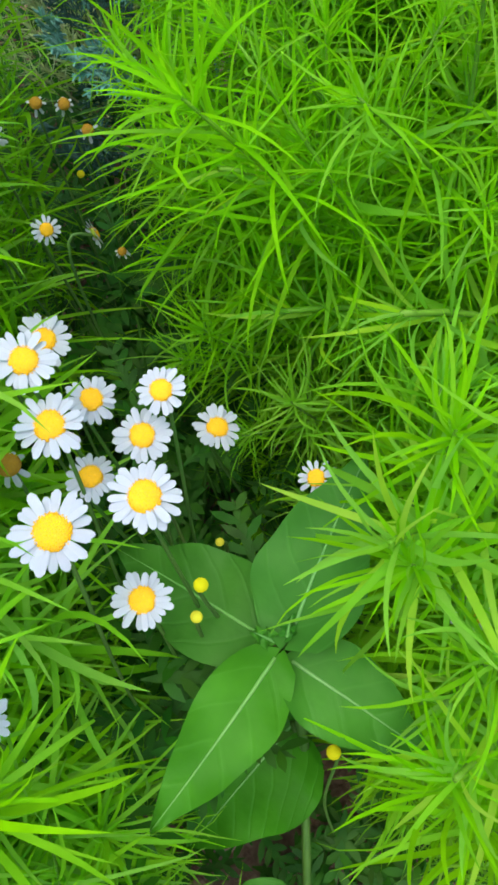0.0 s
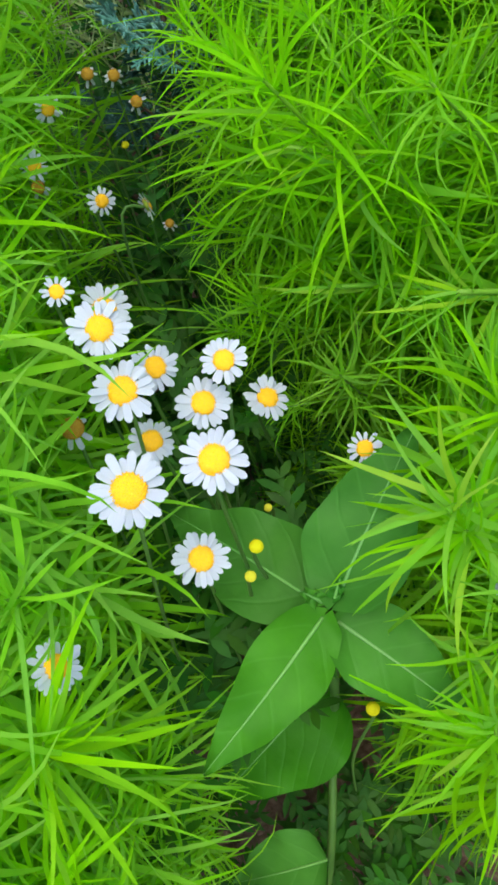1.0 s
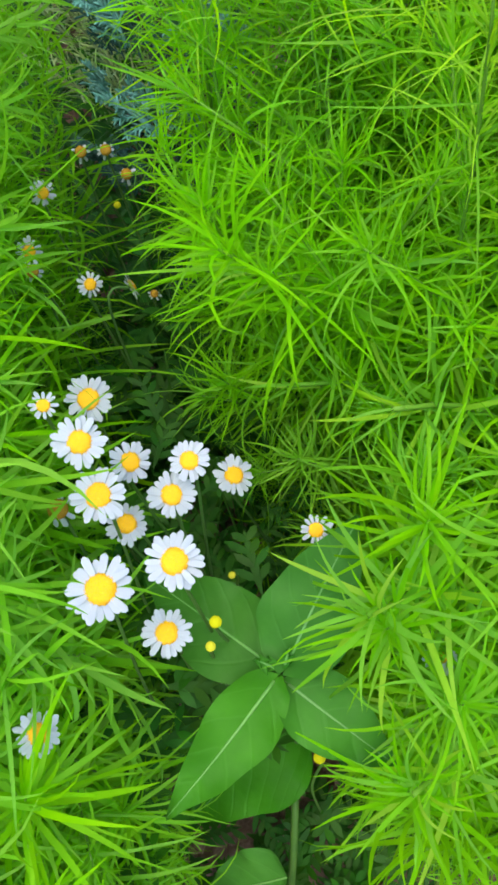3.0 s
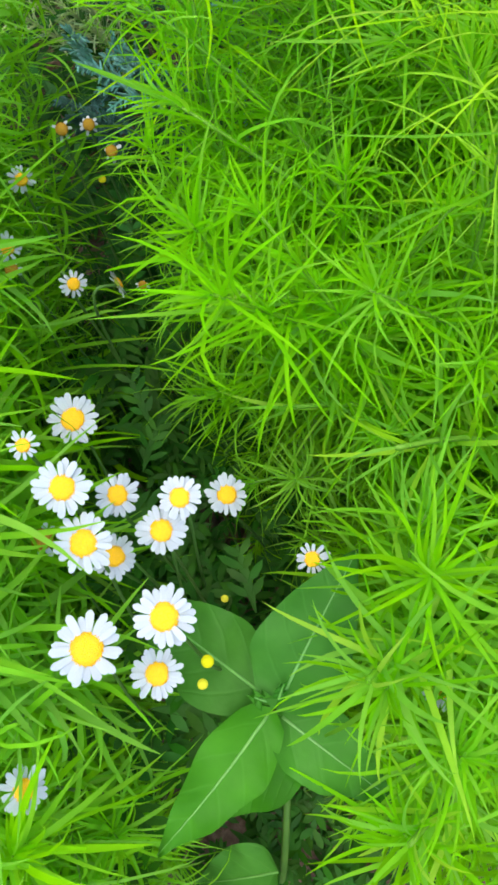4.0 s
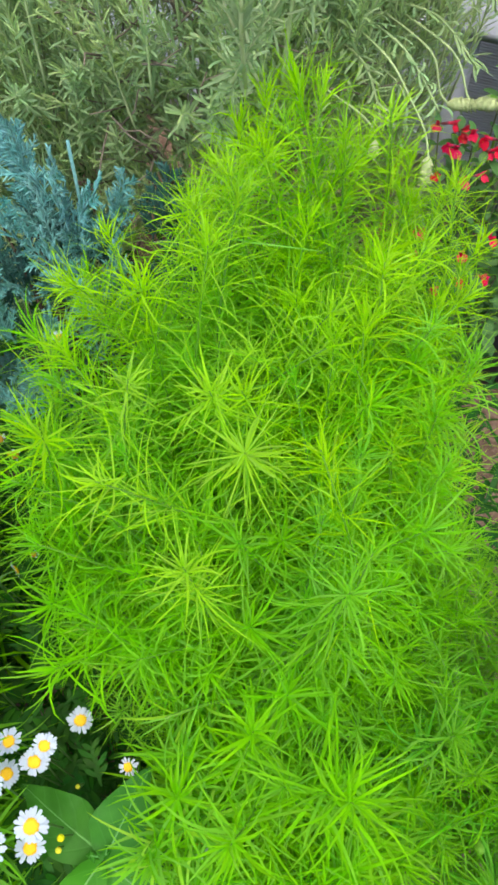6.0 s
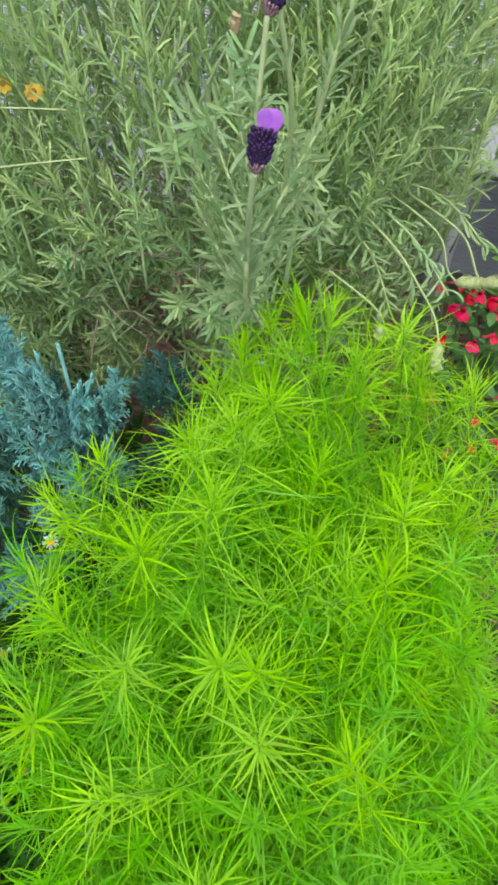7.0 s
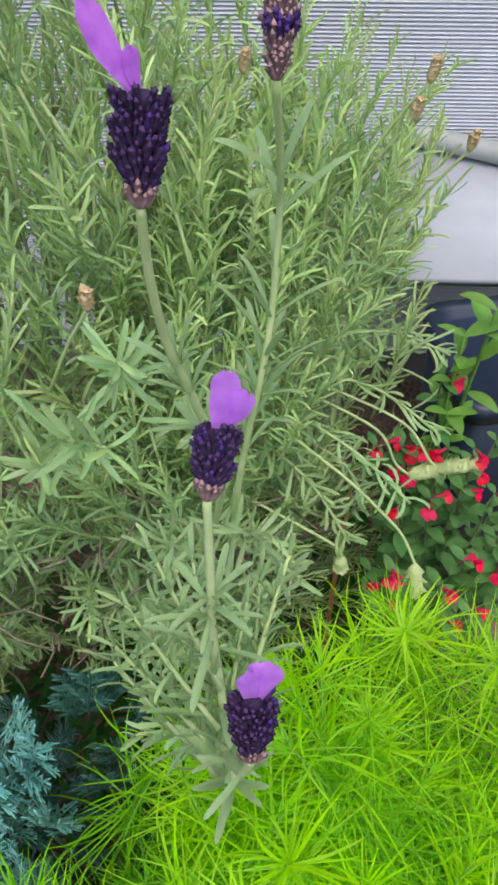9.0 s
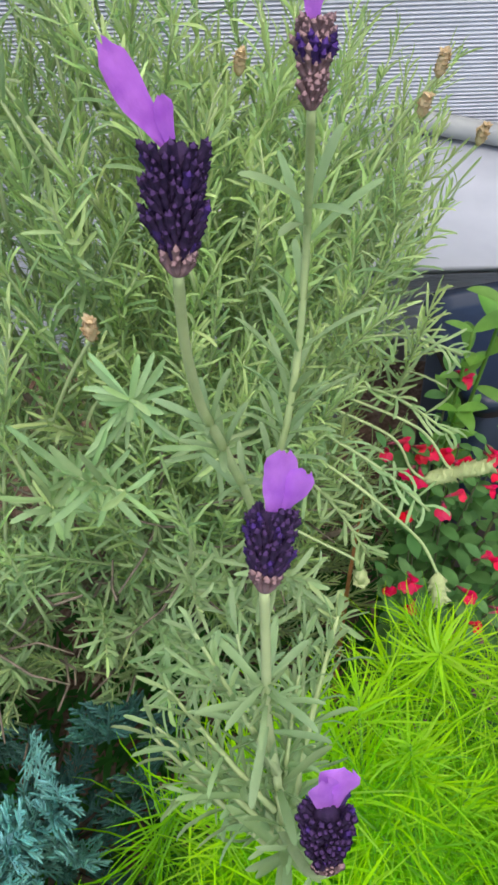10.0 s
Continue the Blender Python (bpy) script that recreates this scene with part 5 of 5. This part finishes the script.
# dry orange leaf and long yellow grass stems
b = Build()
blade(b, (0, 0, 0), (0.02, 0.1, 1), (0, -1, 0), 0.70, 0.009, -0.1, 0.2, 12, 0, "linear")
tagged(part("dried_leaf", b, M_ORANGE, None, "", pose(0.357, 0.845, GROUND)), "long dry orange-brown leaf standing by the lavender", "leaf")
for pts in ([(-0.16, 0.86, GROUND), (-0.14, 0.86, 0.50), (-0.10, 0.85, 0.68), (-0.057, 0.85, 0.69), (0.027, 0.85, 0.698)], [(-0.17, 0.91, GROUND), (-0.15, 0.91, 0.52), (-0.11, 0.90, 0.71), (-0.056, 0.90, 0.717), (0.009, 0.90, 0.714)]):
    b = Build()
    f = Vector(pts[0])
    tube(b, [p - f for p in smooth_line(pts, 6)], 0.0009, 5)
    ob = part("grass_stem", b, M_SPENT, None, "", Matrix.Translation(f))
    tagged(ob, "long pale yellow grass stem across the lavender", "grass stem", "grass stems")

# small yellow flowers behind the lavender


def yellow_flower(x, y, z):
    f = thing("yellow_flower", x - 0.02, y + 0.04, GROUND, "small yellow flower on a thin stem", "flower", "yellow flowers")
    o = Vector((x - 0.02, y + 0.04, GROUND))
    h = Vector((x, y, z)) - o
    b = Build()
    tube(b, smooth_line([(0, 0, 0), (0, 0, h.z * 0.6), h]), 0.0012, 5)
    part("stem", b, M_SAL_STEM, f)
    face = Vector((0.1, -0.6, 0.8)).normalized()
    for k in range(8):
        b = Build()
        a = k * math.pi / 4
        blade(b, (0, 0, 0), (math.cos(a), math.sin(a), 0.1), (0, 0, 1), 0.011, 0.007, 0.4, 0.1, 5, 0, "oval")
        part("petal", b, M_YELLOW, f, "", aim(h, face))
    b = Build()
    tube(b, [(0, 0, 0), (0, 0, 0.002), (0, 0, 0.0028)], [0.003, 0.0028, 0.001], 8)
    part("disc", b, M_DISC_OLD, f, "", aim(h, face))


for p in ((-0.067, 1.0, 0.683), (-0.038, 1.0, 0.674), (0.109, 1.10, 0.775)):
    yellow_flower(*p)

# ---- red sage ----


def sage_flower_mesh(seed):
    r = random.Random(seed)
    b = Build()
    tube(b, [(0, 0, 0), (0, 0.004, 0.001), (0, 0.009, 0.003)], [0.0012, 0.0016, 0.0021], 7, 1)
    tube(b, [(0, 0.007, 0.002), (0, 0.014, 0.004), (0, 0.018, 0.006)], [0.0016, 0.0022, 0.0030], 7, 0, False)
    blade(b, (0, 0.015, 0.007), (0, 0.9, 0.5), (0, -0.4, 1), 0.008, 0.006, 0.4, -0.4, 4, 0, "oval")
    for sg, w in ((-1, 0.009), (1, 0.009), (0, 0.010)):
        blade(b, (0, 0.016, 0.003), (sg * 0.8, 0.7, -0.45), (0, 0.45, 0.9), 0.0125 * r.uniform(0.85, 1.1), w, 0.9, -0.15, 5, 0, "oval")
    return b.mesh("flower", [M_RED, M_CALYX])


def oval_leaf_mesh(seed, length, width, mat):
    r = random.Random(seed)
    b = Build()
    blade(b, (0, 0, 0), (0, 1, 0.15), (0, 0, 1), length, width, r.uniform(0.2, 0.8), 0.22, 9, 0, "oval", r.uniform(-0.04, 0.04))
    return b.mesh("leaf", [mat])


sage_flowers = [sage_flower_mesh(900 + i) for i in range(4)]
sage_leaves = [oval_leaf_mesh(910 + i, 0.03 + 0.003 * i, 0.015 + 0.0012 * i, M_SAL_LEAF) for i in range(5)]
green_leaves = [oval_leaf_mesh(920 + i, 0.07 + 0.006 * i, 0.024 + 0.003 * i, M_GREEN) for i in range(4)]

sage = thing("red_sage", 0.50, 0.88, GROUND, "red-flowered sage bush with small dark green leaves", "shrub")
so = sage.matrix_basis.translation
FLOWERS = [(0.46, 0.93, 0.44), (0.478, 0.922, 0.44), (0.507, 0.911, 0.44), (0.532, 0.899, 0.44), (0.456, 0.912, 0.43), (0.523, 0.883, 0.43), (0.471, 0.875, 0.41), (0.434, 0.878, 0.41),
           (0.49, 0.815, 0.36), (0.454, 0.802, 0.35), (0.445, 0.773, 0.33), (0.47, 0.765, 0.34), (0.388, 0.841, 0.36), (0.41, 0.829, 0.36), (0.411, 0.811, 0.34), (0.513, 0.96, 0.50),
           (0.434, 0.94, 0.44), (0.509, 0.873, 0.41), (0.545, 0.86, 0.40), (0.56, 0.90, 0.44), (0.49, 0.90, 0.43), (0.53, 0.80, 0.35)]
stem_tops = list(FLOWERS)
for p in FLOWERS:
    for k in range(2 if rng.random() < 0.5 else 1):
        q = Vector(p) + Vector((rng.uniform(-1, 1), rng.uniform(-1, 1), rng.uniform(-1, 0.4))) * (0.009 if k else 0.0)
        d = Matrix.Rotation(rng.uniform(-1.3, 1.3), 4, "Z")
        put("flower", rng.choice(sage_flowers), sage, Matrix.Translation(q - so + Vector((0, 0.008, -0.003))) @ d @ Matrix.Rotation(math.pi, 4, "Z") @ Matrix.Rotation(rng.uniform(-0.2, 0.5), 4, "X") @ Matrix.Scale(rng.uniform(0.85, 1.15), 4))
for i in range(26):
    stem_tops.append((rng.uniform(0.36, 0.66), rng.uniform(0.74, 0.98), rng.uniform(0.2, 0.40)))
for p in stem_tops:
    b = Build()
    top = Vector(p) - so + Vector((0, 0.008, -0.002))
    foot = Vector((rng.uniform(-0.04, 0.04), rng.uniform(-0.04, 0.04), 0))
    line = smooth_line([foot, foot.lerp(top, 0.5) + Vector((0, 0, 0.06)), top], 6)
    tube(b, line, 0.0012, 5)
    part("stem", b, M_SAL_STEM, sage)
    for i in range(3, len(line)):
        for sg in (0, 1):
            a = i * 1.57 + sg * 3.14 + rng.uniform(-0.4, 0.4)
            put("leaf", rng.choice(sage_leaves), sage, Matrix.Translation(line[i]) @ Matrix.Rotation(a, 4, "Z") @ Matrix.Rotation(rng.uniform(-0.2, 0.5), 4, "X") @ Matrix.Scale(rng.uniform(0.5, 0.95) * (0.8 if i > 10 else 1), 4))

tall = thing("green_leafy_plant", 0.53, 0.96, GROUND, "bright green plant with pointed leaves beside the planter", "plant")
to = tall.matrix_basis.translation
for top in ((0.515, 0.955, 0.57), (0.54, 0.95, 0.60), (0.51, 0.94, 0.47)):
    b = Build()
    t = Vector(top) - to
    line = smooth_line([(0, 0, 0), t * 0.5 + Vector((0, 0, 0.1)), t], 6)
    tube(b, line, 0.002, 6)
    part("stem", b, M_GREEN, tall)
    for i in range(4, len(line)):
        for sg in (0, 1):
            put("leaf", rng.choice(green_leaves), tall, Matrix.Translation(line[i]) @ Matrix.Rotation(i * 1.4 + sg * 3.14 + rng.uniform(-0.4, 0.4), 4, "Z") @ Matrix.Rotation(rng.uniform(0.0, 0.7), 4, "X") @ Matrix.Scale(rng.uniform(0.35, 0.65), 4))

# ---- planter, boards and wall behind ----
WALL_TURN = -23.0


def box(b, x0, x1, y0, y1, z0, z1, slot=0, bev=0.004):
    bm = bmesh.new()
    bmesh.ops.create_cube(bm, size=1)
    for v in bm.verts:
        v.co = Vector(((x0 + x1) / 2 + v.co.x * (x1 - x0), (y0 + y1) / 2 + v.co.y * (y1 - y0), (z0 + z1) / 2 + v.co.z * (z1 - z0)))
    bmesh.ops.bevel(bm, geom=bm.edges[:], offset=bev, segments=2, affect="EDGES")
    bm.verts.index_update()
    b.add([v.co.copy() for v in bm.verts], [[v.index for v in f.verts] for f in bm.faces], slot)
    bm.free()


def taper_shell(b, w0, d0, w1, d1, z0, z1, wall, slot=0):
    """An open tapered trough with wall thickness."""
    def ring(w, d, z):
        c, out = 0.03, []
        for sx, sy, a0 in ((1, 1, 0), (-1, 1, 90), (-1, -1, 180), (1, -1, 270)):
            for k in range(5):
                a = math.radians(a0 + 22.5 * k)
                out.append(Vector((sx * (w / 2 - c) + c * math.cos(a), sy * (d / 2 - c) + c * math.sin(a), z)))
        return out
    rings = [ring(w0, d0, z0), ring(w1, d1, z1), ring(w1 - wall * 2, d1 - wall * 2, z1), ring(w0 - wall * 2, d0 - wall * 2, z0 + wall)]
    n = 20
    verts = [p for rg in rings for p in rg]
    faces = [tuple(range(n))[::-1]]
    for i in range(3):
        for k in range(n):
            c = (k + 1) % n
            faces.append((i * n + k, i * n + c, i * n + n + c, i * n + n + k))
    faces.append(tuple(3 * n + k for k in range(n)))
    b.add(verts, faces, slot)


planter = thing("planter", 0.83, 1.02, GROUND, "empty dark navy plastic planter with a thick rim", "planter", rz=-12)
b = Build()
taper_shell(b, 0.40, 0.13, 0.47, 0.175, 0.0, 0.585, 0.008)
part("body", b, [M_POT], planter)
b = Build()
taper_shell(b, 0.485, 0.19, 0.49, 0.195, 0.57, 0.60, 0.016)
part("rim", b, M_POT, planter, "thick rounded rim")

bench = thing("white_table", 1.03, 1.36, GROUND, "white board on a low stand behind the planter", "table", rz=WALL_TURN)
b = Build()
box(b, -0.45, 0.45, -0.27, 0.13, 0.565, 0.59, 0, 0.006)
part("tabletop", b, M_BOARD, bench)
for sx in (-0.4, 0.4):
    for sy in (-0.22, 0.1):
        b = Build()
        box(b, sx - 0.02, sx + 0.02, sy - 0.02, sy + 0.02, 0.0, 0.563, 0, 0.004)
        part("leg", b, M_BOARD, bench)

b = Build()
line = smooth_line([(-0.28, 0.10, 0), (-0.1, 0.02, 0.004), (0.12, -0.05, 0.0), (0.4, -0.1, 0)], 6)
tube(b, line, 0.017, 14)
tagged(part("hose", b, M_PIPE, None, "", pose(0.94, 1.40, GROUND + 0.607, 0, 0, WALL_TURN)), "thick grey plastic pipe lying on the white board", "pipe")

wall = thing("wall_back", 0.80, 1.52, GROUND, "white wall clad in fine horizontal slats", "wall", kind="structure", rz=WALL_TURN)
b = Build()
box(b, -2.6, 2.6, 0.012, 0.11, 0, 2.2, 0, 0.004)
part("backing", b, M_BACK, wall)
b = Build()
box(b, -2.6, 2.6, -0.006, 0.008, 0, 0.0047, 0, 0.0012)
slat = b.mesh("slat", [M_SLAT])
for i in range(290):
    put("slat", slat, wall, Matrix.Translation((0, 0, 0.10 + i * 0.0062)))
